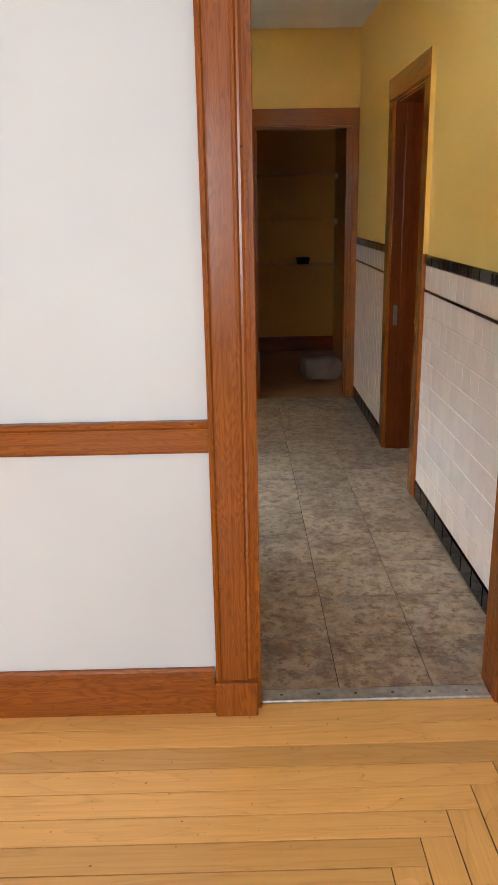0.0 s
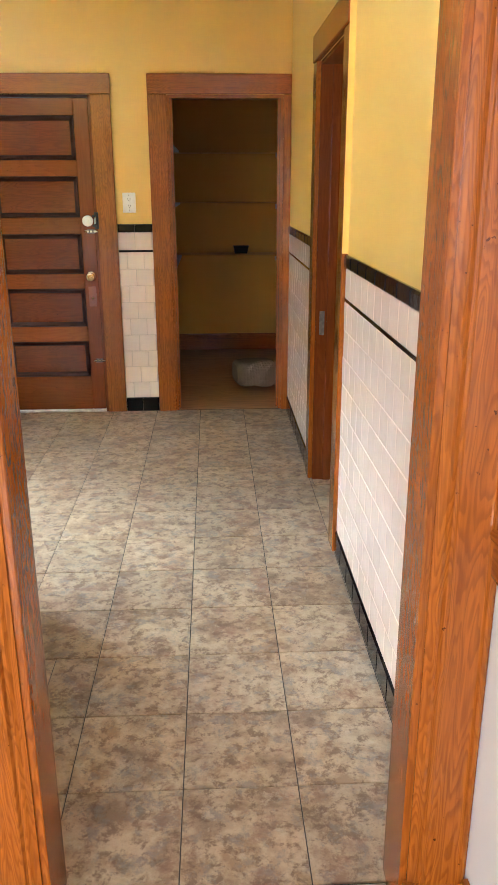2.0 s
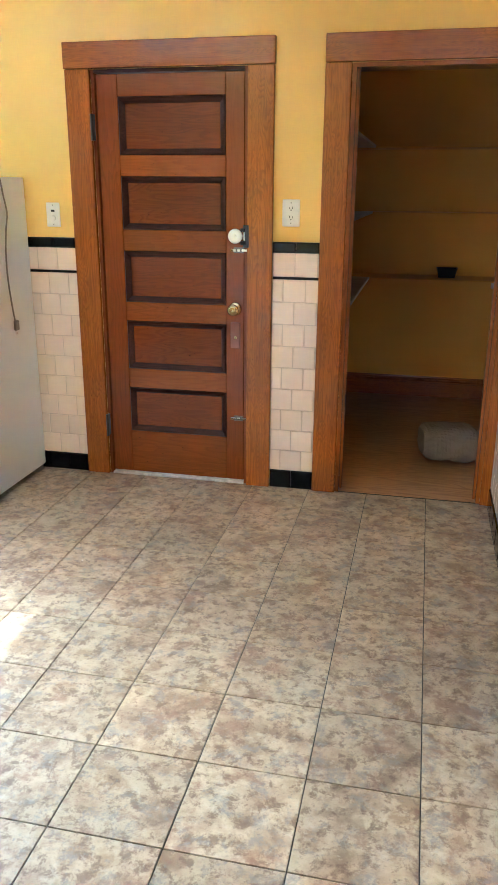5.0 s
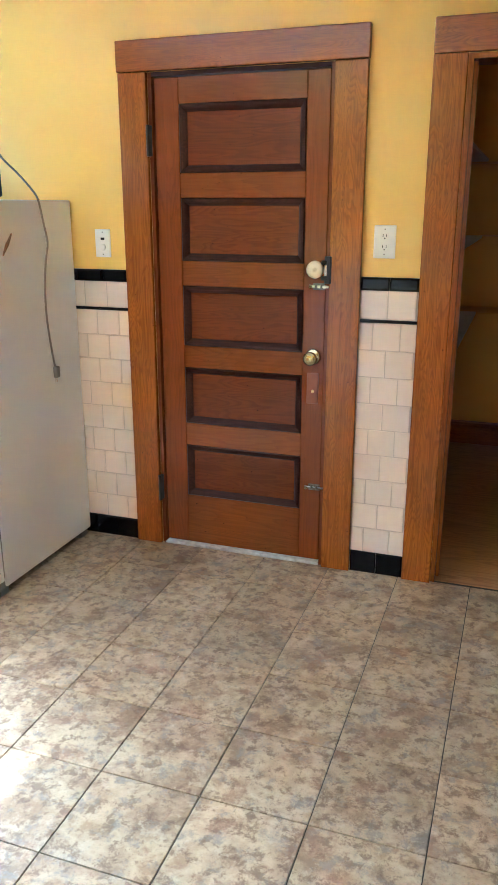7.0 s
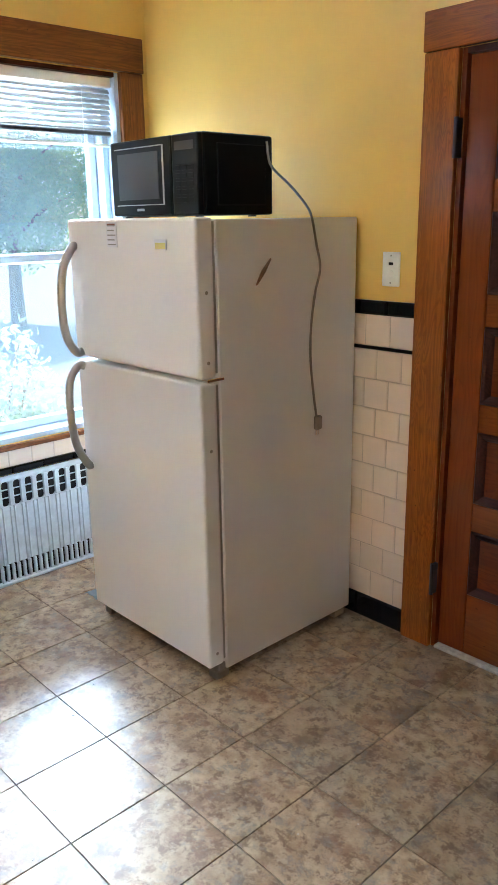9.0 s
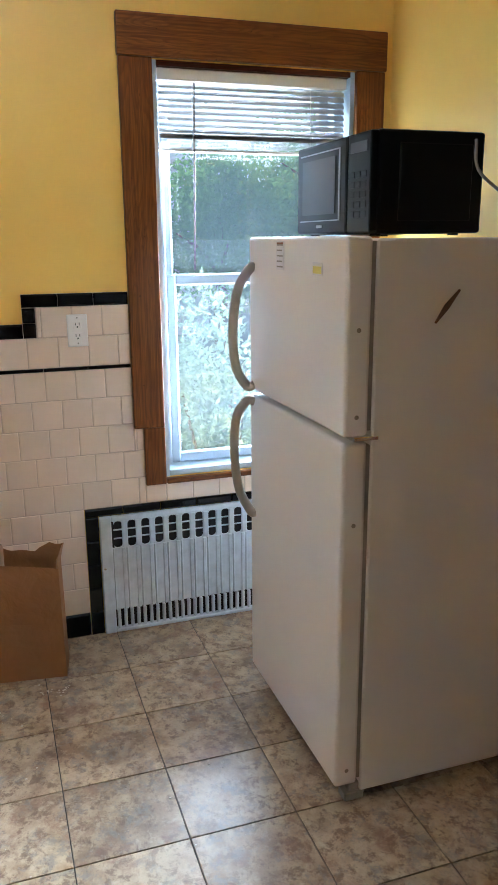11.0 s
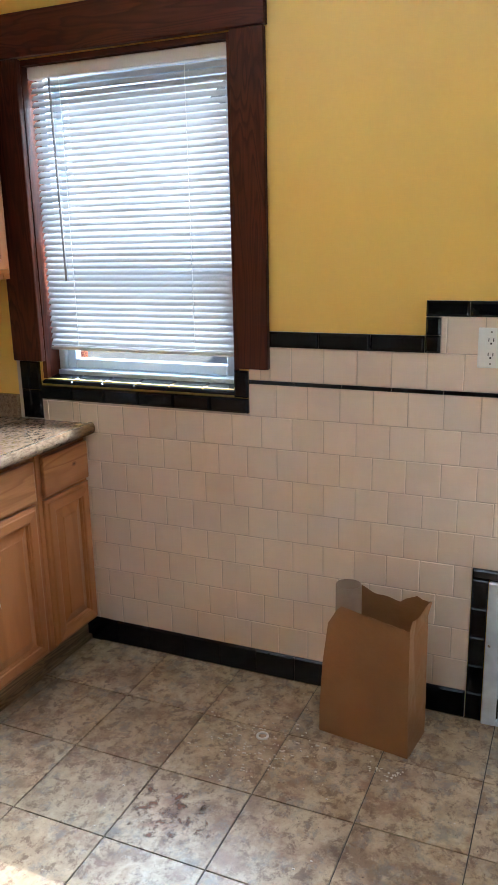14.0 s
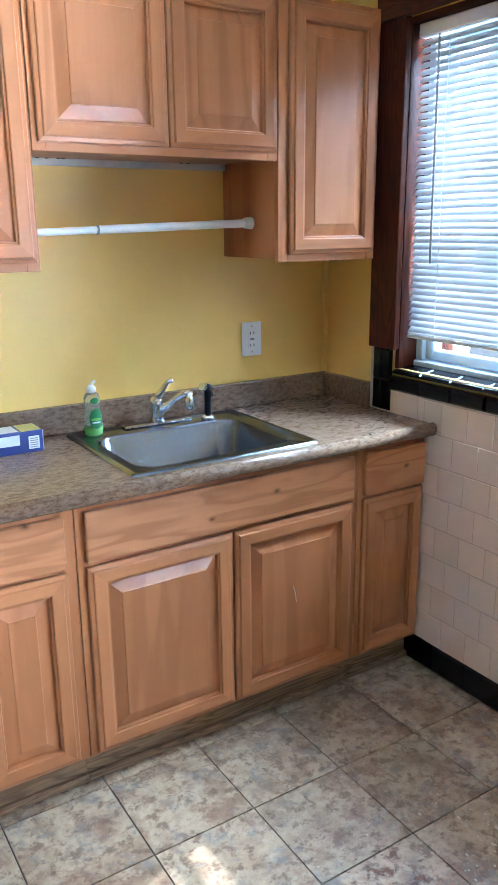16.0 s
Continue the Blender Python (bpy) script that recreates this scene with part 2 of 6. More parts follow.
FLOOR_JOINT = plain("dark_floor_joint", (0.045, 0.035, 0.027), 0.9)


def laminate_material():
    s = Shader("speckled_laminate", 0.28)
    v = s.coords()
    a = s.noise(s.coords((0.45, 1, 1)), 95.0, 5, 0.7)
    b = s.noise(v, 210.0, 3, 0.6)
    col = s.ramp(a, [(0.32, (0.115, 0.067, 0.040)), (0.47, (0.20, 0.125, 0.078)), (0.60, (0.27, 0.180, 0.115)), (0.72, (0.155, 0.100, 0.064))])
    col = s.mix(s.ramp(b, [(0.60, (0, 0, 0)), (0.68, (0.8, 0.8, 0.8))]), col, (0.08, 0.055, 0.04))
    s.colour(col)
    s.rough(a, 0.12, 0.24)
    return s.m


LAMINATE = laminate_material()
ENAMEL = paint("off_white_enamel", (0.80, 0.785, 0.77), 0.30, 0.008, 0.05, 420)
GASKET = plain("grey_gasket", (0.30, 0.28, 0.26), 0.6)
HANDLE_GREY = plain("taupe_plastic", (0.31, 0.275, 0.24), 0.35)
BLACK_PLASTIC = Shader("black_plastic", 0.36, 0.0, 0.14).colour((0.007, 0.009, 0.010)).m
SILVER_LINE = Shader("silver_print", 0.4, 0.3).colour((0.45, 0.45, 0.46)).m
HINGE_BLACK = Shader("black_iron", 0.45, 0.4).colour((0.020, 0.016, 0.013)).m
DARK_SCREEN = Shader("dark_oven_window", 0.35, 0.0, 0.3).colour((0.045, 0.046, 0.048)).m
CHROME = plain("chrome", (0.75, 0.75, 0.76), 0.12, 1.0, 0.03)
BRASS = plain("brass", (0.76, 0.60, 0.30), 0.20, 1.0, 0.08)
PALE_BRASS = plain("pale_worn_brass", (0.78, 0.72, 0.55), 0.30, 0.8, 0.06)
DARK_METAL = plain("aged_dark_metal", (0.16, 0.13, 0.10), 0.4, 0.9, 0.3, 60)
RED_PLATE = plain("painted_over_plate", (0.20, 0.055, 0.020), 0.4, 0, 0.15)
ALUMINIUM = plain("worn_aluminium_strip", (0.52, 0.50, 0.46), 0.42, 0.8, 0.25, 40)
RAD_PAINT = plain("silver_radiator_paint", (0.66, 0.72, 0.79), 0.34, 0.2, 0.10, 25)
RAD_SHADE = plain("radiator_cavity_shade", (0.020, 0.020, 0.022), 0.9)
WHITE_PLASTIC = plain("white_plastic", (0.86, 0.845, 0.81), 0.35, 0, 0.03)
# white vinyl coloured blue-grey: the shade of the backlit sash is painted in
VINYL_SHADED = plain("shaded_white_vinyl", (0.44, 0.52, 0.60), 0.35, 0, 0.03)
SHELF_WHITE = plain("shelf_white", (0.62, 0.58, 0.50), 0.5)
CORD = plain("grey_cord", (0.20, 0.175, 0.15), 0.5)
SOAP_GREEN = plain("green_soap", (0.20, 0.42, 0.10), 0.12)
CLEAR = Shader("clear_plastic", 0.08).colour((0.86, 0.93, 0.84))
CLEAR.b.inputs["Transmission Weight"].default_value, CLEAR.b.inputs["IOR"].default_value = 0.85, 1.2
CLEAR_PLASTIC = CLEAR.m
LABEL_GREEN = plain("green_label", (0.03, 0.16, 0.04), 0.4)
BOX_BLUE = plain("blue_card", (0.020, 0.030, 0.17), 0.4)
CARD_WHITE = plain("white_card", (0.72, 0.72, 0.74), 0.5)
CARD_YELLOW = plain("yellow_sticker", (0.62, 0.55, 0.16), 0.4)
TUBE_CARD = plain("cardboard", (0.25, 0.160, 0.100), 0.8)
RAG = plain("grey_blue_cloth", (0.20, 0.25, 0.29), 0.9)
DEBRIS = plain("plaster_crumbs", (0.62, 0.55, 0.45), 0.9)
def stain_material():
    """A dried smear with a ragged outline and bare patches in it."""
    s = Shader("dried_brown_smear", 0.6)
    v = s.coords()
    s.colour(s.ramp(s.noise(v, 60.0, 5), [(0.3, (0.14, 0.045, 0.016)), (0.7, (0.23, 0.090, 0.035))]))
    tc, mp, sphere = s.n.new("ShaderNodeTexCoord"), s.n.new("ShaderNodeMapping"), s.n.new("ShaderNodeTexGradient")
    sphere.gradient_type = "SPHERICAL"
    mp.inputs["Location"].default_value = (-1.0, -1.0, 0.0)
    mp.inputs["Scale"].default_value = (2.0, 2.0, 1.0)
    s.l.new(tc.outputs["Generated"], mp.inputs["Vector"])
    s.l.new(mp.outputs["Vector"], sphere.inputs["Vector"])
    n = s.noise(v, 26.0, 9, 0.72, 0.3)
    add = s.n.new("ShaderNodeMath")
    add.operation = "MULTIPLY_ADD"
    add.inputs[1].default_value = 0.22
    s.l.new(sphere.outputs["Fac"], add.inputs[0])
    s.l.new(n, add.inputs[2])
    s.l.new(s.ramp(add.outputs[0], [(0.58, (0, 0, 0)), (0.68, (0.88, 0.88, 0.88))]), s.b.inputs["Alpha"])
    return s.m


SMEAR = stain_material()
STAIN = plain("rust_brown_stain", (0.13, 0.06, 0.03), 0.7, 0, 0.3, 60)


def steel_material():
    s = Shader("brushed_steel_dark_reflection", 0.3, 1.0)
    v = s.coords((2, 120, 120))
    n = s.noise(v, 1.0, 4)
    # steel darkened and blued: the reflection of dark cabinets is in the colour
    s.colour(s.ramp(n, [(0.3, (0.20, 0.215, 0.235)), (0.7, (0.28, 0.295, 0.32))]))
    s.rough(n, 0.18, 0.28)
    return s.m


def paper_material(name, col):
    s = Shader(name, 0.8)
    v = s.coords()
    n = s.noise(v, 6.0, 6)
    s.colour(s.ramp(n, [(0.3, tuple(c * 0.85 for c in col)), (0.7, col)]))
    s.bump(s.noise(v, 11.0, 4, 0.5, 0.6), 0.5, 0.02)
    s.bump(s.noise(v, 220.0, 3), 0.2, 0.0006)
    return s.m


STEEL = steel_material()
KRAFT = paper_material("kraft_paper", (0.31, 0.137, 0.047))
SACK = paper_material("pale_paper_sack", (0.21, 0.148, 0.105))


def glass_material(name, least, most):
    """Clear panes with a thin film of dust."""
    m = bpy.data.materials.new(name)
    m.use_nodes = True
    n, l = m.node_tree.nodes, m.node_tree.links
    n.clear()
    out = n.new("ShaderNodeOutputMaterial")
    mixer, film = n.new("ShaderNodeMixShader"), n.new("ShaderNodeMixShader")
    clear = n.new("ShaderNodeBsdfTransparent")
    clear.inputs[0].default_value = (0.95, 0.97, 0.98, 1)
    gloss = n.new("ShaderNodeBsdfGlossy")
    gloss.inputs["Roughness"].default_value = 0.02
    dust = n.new("ShaderNodeBsdfTranslucent")
    dust.inputs[0].default_value = (0.62, 0.80, 0.92, 1)
    tc, tex, mr = n.new("ShaderNodeTexCoord"), n.new("ShaderNodeTexNoise"), n.new("ShaderNodeMapRange")
    tex.inputs["Scale"].default_value, tex.inputs["Detail"].default_value = 5.0, 6.0
    mr.inputs[3].default_value, mr.inputs[4].default_value = least, most
    l.new(tc.outputs["Object"], tex.inputs["Vector"])
    l.new(tex.outputs["Fac"], mr.inputs[0])
    l.new(mr.outputs[0], film.inputs[0])
    mixer.inputs[0].default_value = 0.05
    l.new(clear.outputs[0], mixer.inputs[1])
    l.new(gloss.outputs[0], mixer.inputs[2])
    l.new(mixer.outputs[0], film.inputs[1])
    l.new(dust.outputs[0], film.inputs[2])
    l.new(film.outputs[0], out.inputs[0])
    return m


DUSTY_GLASS = glass_material("dusty_window_glass", 0.0020, 0.0065)
CLEAN_GLASS = glass_material("clean_window_glass", 0.0001, 0.0003)


def slat_material():
    s = Shader("white_blind_slat", 0.35)
    s.colour((0.48, 0.48, 0.49))
    tr = s.n.new("ShaderNodeBsdfTranslucent")
    tr.inputs[0].default_value = (0.80, 0.79, 0.74, 1)
    mx = s.n.new("ShaderNodeMixShader")
    mx.inputs[0].default_value = 0.03
    s.l.new(s.b.outputs[0], mx.inputs[1])
    s.l.new(tr.outputs[0], mx.inputs[2])
    s.l.new(mx.outputs[0], s.n["Material Output"].inputs[0])
    return s.m


SLAT = slat_material()


def leaf_material(name, a, b):
    s = Shader(name, 0.5)
    g = s.n.new("ShaderNodeNewGeometry")
    s.colour(s.ramp(g.outputs["Random Per Island"], [(0.0, a), (1.0, b)]))
    tr = s.n.new("ShaderNodeBsdfTranslucent")
    tr.inputs[0].default_value = (*b, 1)
    mx = s.n.new("ShaderNodeMixShader")
    mx.inputs[0].default_value = 0.55
    s.l.new(s.b.outputs[0], mx.inputs[1])
    s.l.new(tr.outputs[0], mx.inputs[2])
    s.l.new(mx.outputs[0], s.n["Material Output"].inputs[0])
    return s.m


LEAF = leaf_material("green_leaves", (0.09, 0.19, 0.065), (0.22, 0.40, 0.14))
PALE_LEAF = leaf_material("pale_bush_leaves", (0.06, 0.12, 0.07), (0.36, 0.44, 0.38))
BARK = plain("bark", (0.12, 0.085, 0.06), 0.9, 0, 0.3, 12, 0.6)
SIDING = plain("pale_siding", (0.76, 0.71, 0.72), 0.6)
ROOF = plain("grey_shingles", (0.12, 0.115, 0.11), 0.9)
GROUND = plain("pale_gravel_ground", (0.25, 0.25, 0.24), 0.9, 0, 0.15, 3, 0.4)


# ---- building blocks ----
def world_of(ob):
    if ob.parent is None:
        return ob.matrix_basis.copy()
    return world_of(ob.parent) @ ob.matrix_parent_inverse @ ob.matrix_basis


def thing(name, at, label, category, group="", kind=""):
    """An Empty at the base of a thing, that parents its parts."""
    ob = new(name)
    ob.empty_display_size = 0.05
    ob.location = at
    return tagged(ob, label, category, group, kind)


def part(name, bm, material, parent=None, label="", smooth=False):
    me = bpy.data.meshes.new(name)
    bmesh.ops.recalc_face_normals(bm, faces=bm.faces)
    if smooth:
        for f in bm.faces:
            f.smooth = True
    bm.to_mesh(me)
    bm.free()
    me.materials.append(material)
    ob = new(name, me)
    if parent is not None:
        ob.parent = parent
        ob.matrix_parent_inverse = world_of(parent).inverted()
    if label:
        tagged(ob, label)
    return ob


def box(bm, lo, hi, bevel=0.0, seg=1):
    vs = [bm.verts.new((x, y, z)) for x in (lo[0], hi[0]) for y in (lo[1], hi[1]) for z in (lo[2], hi[2])]
    fs = [bm.faces.new([vs[i] for i in q]) for q in ((0, 1, 3, 2), (4, 6, 7, 5), (0, 4, 5, 1), (2, 3, 7, 6), (0, 2, 6, 4), (1, 5, 7, 3))]
    if bevel:
        edges = list({e for f in fs for e in f.edges})
        bmesh.ops.bevel(bm, geom=edges, offset=bevel, segments=seg, profile=0.5, affect="EDGES")
    return bm


def boxes(*items, bevel=0.0, seg=1):
    bm = bmesh.new()
    for lo, hi in items:
        box(bm, lo, hi, bevel, seg)
    return bm


def cyl(bm, a, b, r0, r1=None, n=16, caps=True):
    """A tapered rod from a to b."""
    a, b = Vector(a), Vector(b)
    r1 = r0 if r1 is None else r1
    q = (b - a).to_track_quat("Z", "Y").to_matrix()
    rings = []
    for c, r in ((a, r0), (b, r1)):
        rings.append([bm.verts.new(c + q @ Vector((r * math.cos(2 * math.pi * i / n), r * math.sin(2 * math.pi * i / n), 0))) for i in range(n)])
    for i in range(n):
        bm.faces.new((rings[0][i], rings[0][(i + 1) % n], rings[1][(i + 1) % n], rings[1][i]))
    if caps:
        bm.faces.new(rings[0])
        bm.faces.new(rings[1])
    return bm


def lathe(bm, at, profile, n=24, axis="z"):
    """A turned shape: (radius, height) pairs about an axis through at."""
    rings = []
    for r, h in profile:
        ring = []
        for i in range(n):
            c, s = r * math.cos(2 * math.pi * i / n), r * math.sin(2 * math.pi * i / n)
            p = {"z": (c, s, h), "y": (c, h, s), "x": (h, c, s)}[axis]
            ring.append(bm.verts.new(Vector(at) + Vector(p)))
        rings.append(ring)
    for a, b in zip(rings, rings[1:]):
        for i in range(n):
            bm.faces.new((a[i], a[(i + 1) % n], b[(i + 1) % n], b[i]))
    bm.faces.new(rings[0])
    bm.faces.new(rings[-1])
    return bm


def tube(bm, pts, r, n=10, closed_ends=True):
    """A round bar that follows points."""
    pts = [Vector(p) for p in pts]
    radii = r if isinstance(r, (list, tuple)) else [r] * len(pts)
    rings = []
    up = Vector((0.31, 0.17, 0.93))
    for i, p in enumerate(pts):
        d = (pts[min(i + 1, len(pts) - 1)] - pts[max(i - 1, 0)]).normalized()
        side = d.cross(up).normalized()
        top = side.cross(d)
        rings.append([bm.verts.new(p + radii[i] * (math.cos(2 * math.pi * k / n) * side + math.sin(2 * math.pi * k / n) * top)) for k in range(n)])
    for a, b in zip(rings, rings[1:]):
        for k in range(n):
            bm.faces.new((a[k], a[(k + 1) % n], b[(k + 1) % n], b[k]))
    if closed_ends:
        bm.faces.new(rings[0])
        bm.faces.new(rings[-1])
    return bm


def curve_points(ctrl, n=8):
    """A smooth line through control points."""
    c = [Vector(p) for p in ctrl]
    c = [2 * c[0] - c[1]] + c + [2 * c[-1] - c[-2]]
    out = []
    for i in range(1, len(c) - 2):
        p0, p1, p2, p3 = c[i - 1:i + 3]
        for k in range(n):
            t = k / n
            out.append(0.5 * (2 * p1 + (p2 - p0) * t + (2 * p0 - 5 * p1 + 4 * p2 - p3) * t * t + (3 * p1 - p0 - 3 * p2 + p3) * t ** 3))
    out.append(c[-2])
    return out


def cut(rects, hole):
    """Rectangles (u0, u1, v0, v1) less a hole."""
    out = []
    a0, a1, b0, b1 = hole
    for u0, u1, v0, v1 in rects:
        if a0 >= u1 or a1 <= u0 or b0 >= v1 or b1 <= v0:
            out.append((u0, u1, v0, v1))
            continue
        if a0 > u0:
            out.append((u0, a0, v0, v1))
        if a1 < u1:
            out.append((a1, u1, v0, v1))
        m0, m1 = max(u0, a0), min(u1, a1)
        if b0 > v0:
            out.append((m0, m1, v0, b0))
        if b1 < v1:
            out.append((m0, m1, b1, v1))
    return out


def wall(name, along, face, back, u0, u1, z0, z1, holes, material, label):
    """A wall with thickness; its openings go through it."""
    rects = [(u0, u1, z0, z1)]
    for h in holes:
        rects = cut(rects, h)
    lo, hi = min(face, back), max(face, back)
    bm = bmesh.new()
    for a, b, c, d in rects:
        if along == "y":
            box(bm, (lo, a, c), (hi, b, d))
        else:
            box(bm, (a, lo, c), (b, hi, d))
    ob = part(name, bm, material)
    return tagged(ob, label, "wall", kind="structure")


def slab(name, lo, hi, material, label, category):
    return tagged(part(name, boxes((lo, hi)), material), label, category, kind="structure")


# ---- the plan ----
WEST, NORTH, EAST, SINK, STUB = -2.725, 6.065, 0.915, 2.78, -0.145
DINING, TOP = 2.045, 2.68
WIN1 = (5.116, 5.906, 0.635, 2.163)
WIN2 = (3.180, 3.994, 1.060, 2.163)
DOOR = (-1.112, -0.340, -0.2, 2.036)
PANTRY = (0.132, 0.862, -0.2, 2.036)
HALL = (3.915, 4.680, -0.2, 2.036)
ENTRY = (0.030, 0.780, -0.2, 2.06)

kitchen_floor = slab("floor", (WEST, 2.128, -0.10), (1.75, NORTH + 0.02, -0.004), FLOOR_JOINT, "mottled beige vinyl tile kitchen floor with dark joints", "floor")
dining_floor = slab("floor_dining", (-3.6, -2.6, -0.10), (0.95, 2.074, -0.004), FLOOR_JOINT, "worn golden oak strip floor", "floor")
slab("floor_pantry", (-0.4, NORTH + 0.02, -0.10), (1.1, 8.30, -0.003), PINE_FLOOR, "worn brown board floor of the pantry", "floor")
slab("floor_hall", (1.751, 3.2, -0.10), (2.4, 5.3, -0.003), PINE_FLOOR, "dim hall floor", "floor")
slab("ceiling", (-3.0, 2.15, TOP), (1.07, 6.2, TOP + 0.15), CEILING, "white painted kitchen ceiling", "ceiling")
slab("ceiling_dining", (-3.75, -2.75, TOP), (1.07, 2.15, TOP + 0.15), CEILING, "white painted dining room ceiling", "ceiling")
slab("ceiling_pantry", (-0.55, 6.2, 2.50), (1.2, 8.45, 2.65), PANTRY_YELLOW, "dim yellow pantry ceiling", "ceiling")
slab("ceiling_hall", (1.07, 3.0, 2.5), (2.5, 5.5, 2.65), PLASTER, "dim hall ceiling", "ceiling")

wall_west = wall("wall_west", "y", WEST, -3.0, SINK, NORTH, -0.1, TOP, [WIN1, WIN2], YELLOW, "yellow painted window wall above cream tile")
wall_north = wall("wall_north", "x", NORTH, 6.20, -3.0, 1.07, -0.1, TOP, [DOOR, PANTRY], YELLOW, "yellow painted wall with door and pantry opening")
wall_east = wall("wall_east", "y", EAST, 1.07, 2.16, NORTH, -0.1, TOP, [HALL], YELLOW, "yellow painted wall with hall doorway")
wall_sink = wall("wall_south", "x", SINK, 2.60, -3.0, STUB - 0.01, -0.1, TOP, [], YELLOW, "yellow painted wall behind sink")
wall_stub = wall("wall_passage", "y", STUB, STUB - 0.15, 2.16, SINK, -0.1, TOP, [], YELLOW, "yellow painted end of wall beside entry")
wall_dining = wall("wall_dining_north", "x", DINING, 2.16, -3.6, 1.07, -0.1, TOP, [ENTRY], WHITE_WALL, "white painted wall with wooden chair rail")
wall("wall_dining_east", "y", 0.897, 1.07, -2.6, DINING, -0.1, TOP, [], WHITE_WALL, "white painted side wall with wooden chair rail")
wall("wall_dining_west", "y", -3.6, -3.75, -2.6, 2.6, -0.1, TOP, [], WHITE_WALL, "plain white wall")
# unseen wall; its opening is added to let the fill lamp in
wall("wall_dining_south", "x", -2.6, -2.75, -3.75, 1.07, -0.1, TOP, [(-2.2, 0.2, 0.7, 2.3)], WHITE_WALL, "plain white wall with added opening, out of view")
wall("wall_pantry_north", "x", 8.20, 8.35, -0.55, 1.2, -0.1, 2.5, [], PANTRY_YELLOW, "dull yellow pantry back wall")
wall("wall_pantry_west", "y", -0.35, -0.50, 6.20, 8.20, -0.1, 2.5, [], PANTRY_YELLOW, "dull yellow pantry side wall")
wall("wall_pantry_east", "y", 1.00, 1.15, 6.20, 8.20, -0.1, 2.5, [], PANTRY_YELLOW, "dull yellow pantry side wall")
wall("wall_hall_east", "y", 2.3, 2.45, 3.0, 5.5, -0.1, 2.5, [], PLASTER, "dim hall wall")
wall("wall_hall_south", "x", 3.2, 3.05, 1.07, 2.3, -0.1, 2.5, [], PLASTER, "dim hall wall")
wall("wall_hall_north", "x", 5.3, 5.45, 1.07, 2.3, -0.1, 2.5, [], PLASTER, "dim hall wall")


def trim(name, lo, hi, material, label, bevel=0.004, kind="structure"):
    ob = part(name, boxes((lo, hi), bevel=bevel, seg=2), material)
    return tagged(ob, label, "trim", kind=kind)


# entry between dining room and kitchen: moulded casing on plinth blocks, jamb, aluminium strip
def moulded_casing(name, x0, x1, z0, z1, y_front, parent):
    """An upright casing whose face steps from a thick outer band to a thin inner edge."""
    prof = [(0.0, 0.0), (0.0, 0.026), (0.006, 0.030), (0.013, 0.028), (0.017, 0.021), (0.021, 0.020), (0.080, 0.020), (0.084, 0.022), (0.090, 0.021), (0.095, 0.014), (0.101, 0.015), (0.108, 0.011), (0.118, 0.009), (0.118, 0.0)]
    w = abs(x1 - x0)
    bm = bmesh.new()
    sgn = 1 if x1 > x0 else -1
    rows = [[bm.verts.new((x0 + sgn * u * w / 0.118, y_front - d, z)) for u, d in prof] for z in (z0, z1)]
    for i in range(len(prof) - 1):
        bm.faces.new((rows[0][i], rows[0][i + 1], rows[1][i + 1], rows[1][i]))
    bm.faces.new(rows[0])
    bm.faces.new(rows[1])
    return part(name, bm, TRIM_Z, parent)


entry = thing("door_1", (0.40, DINING, 0), "red-brown varnished casing of open doorway to kitchen", "door casing", kind="structure")
moulded_casing("casing", -0.090, 0.030, 0.115, 2.06, DINING - 0.001, entry)
moulded_casing("casing", 0.8955, 0.780, 0.115, 2.06, DINING - 0.001, entry)
part("plinth_block", boxes(((-0.094, 2.004, 0), (0.034, DINING, 0.115)), bevel=0.004), TRIM_Z, entry)
part("plinth_block", boxes(((0.772, 2.004, 0), (0.8955, DINING, 0.115)), bevel=0.004), TRIM_Z, entry)
part("head_casing", boxes(((-0.10, 2.012, 2.06), (0.8955, DINING - 0.001, 2.19)), bevel=0.004), TRIM_X, entry)
part("jamb", boxes(((0.026, DINING - 0.004, 0.001), (0.045, 2.175, 2.06)), bevel=0.002), TRIM_Z, entry)
part("jamb", boxes(((0.765, DINING - 0.004, 0.001), (0.784, 2.175, 2.06)), bevel=0.002), TRIM_Z, entry)
part("head_jamb", boxes(((0.045, DINING - 0.004, 2.042), (0.765, 2.175, 2.06))), TRIM_X, entry)
strip = tagged(part("threshold_strip", boxes(((0.046, 2.070, -0.004), (0.764, 2.132, 0.006)), bevel=0.004, seg=2), ALUMINIUM), "worn aluminium threshold strip with screws", "threshold", kind="structure")
for i in range(6):
    part("screw", lathe(bmesh.new(), (0.11 + i * 0.117, 2.101, 0.0058), [(0.005, 0.0), (0.005, 0.0008), (0.003, 0.0014)], 10), DARK_METAL, strip)

# kitchen side: the entry jamb's return to the wider passage
slab("trim_passage_left", (STUB, 2.1605, 0.0), (0.026, 2.176, 2.06), TRIM_Z, "varnished wooden return beside passage", "trim")
slab("trim_passage_right", (0.784, 2.1605, 0.0), (EAST, 2.176, 2.06), TRIM_Z, "varnished wooden return beside passage", "trim")


def chair_rail_profile(bm, kind):
    """Cross-sections (out, z) of the dining room's mouldings."""
    return {"rail": [(0, 0.835), (0.014, 0.835), (0.016, 0.842), (0.016, 0.905), (0.024, 0.912), (0.026, 0.922), (0.018, 0.927), (0, 0.927)],
            "base": [(0, 0.0), (0.018, 0.0), (0.018, 0.104), (0.028, 0.108), (0.028, 0.118), (0.020, 0.124), (0.022, 0.134), (0.012, 0.142), (0.010, 0.152), (0, 0.152)]}[kind]


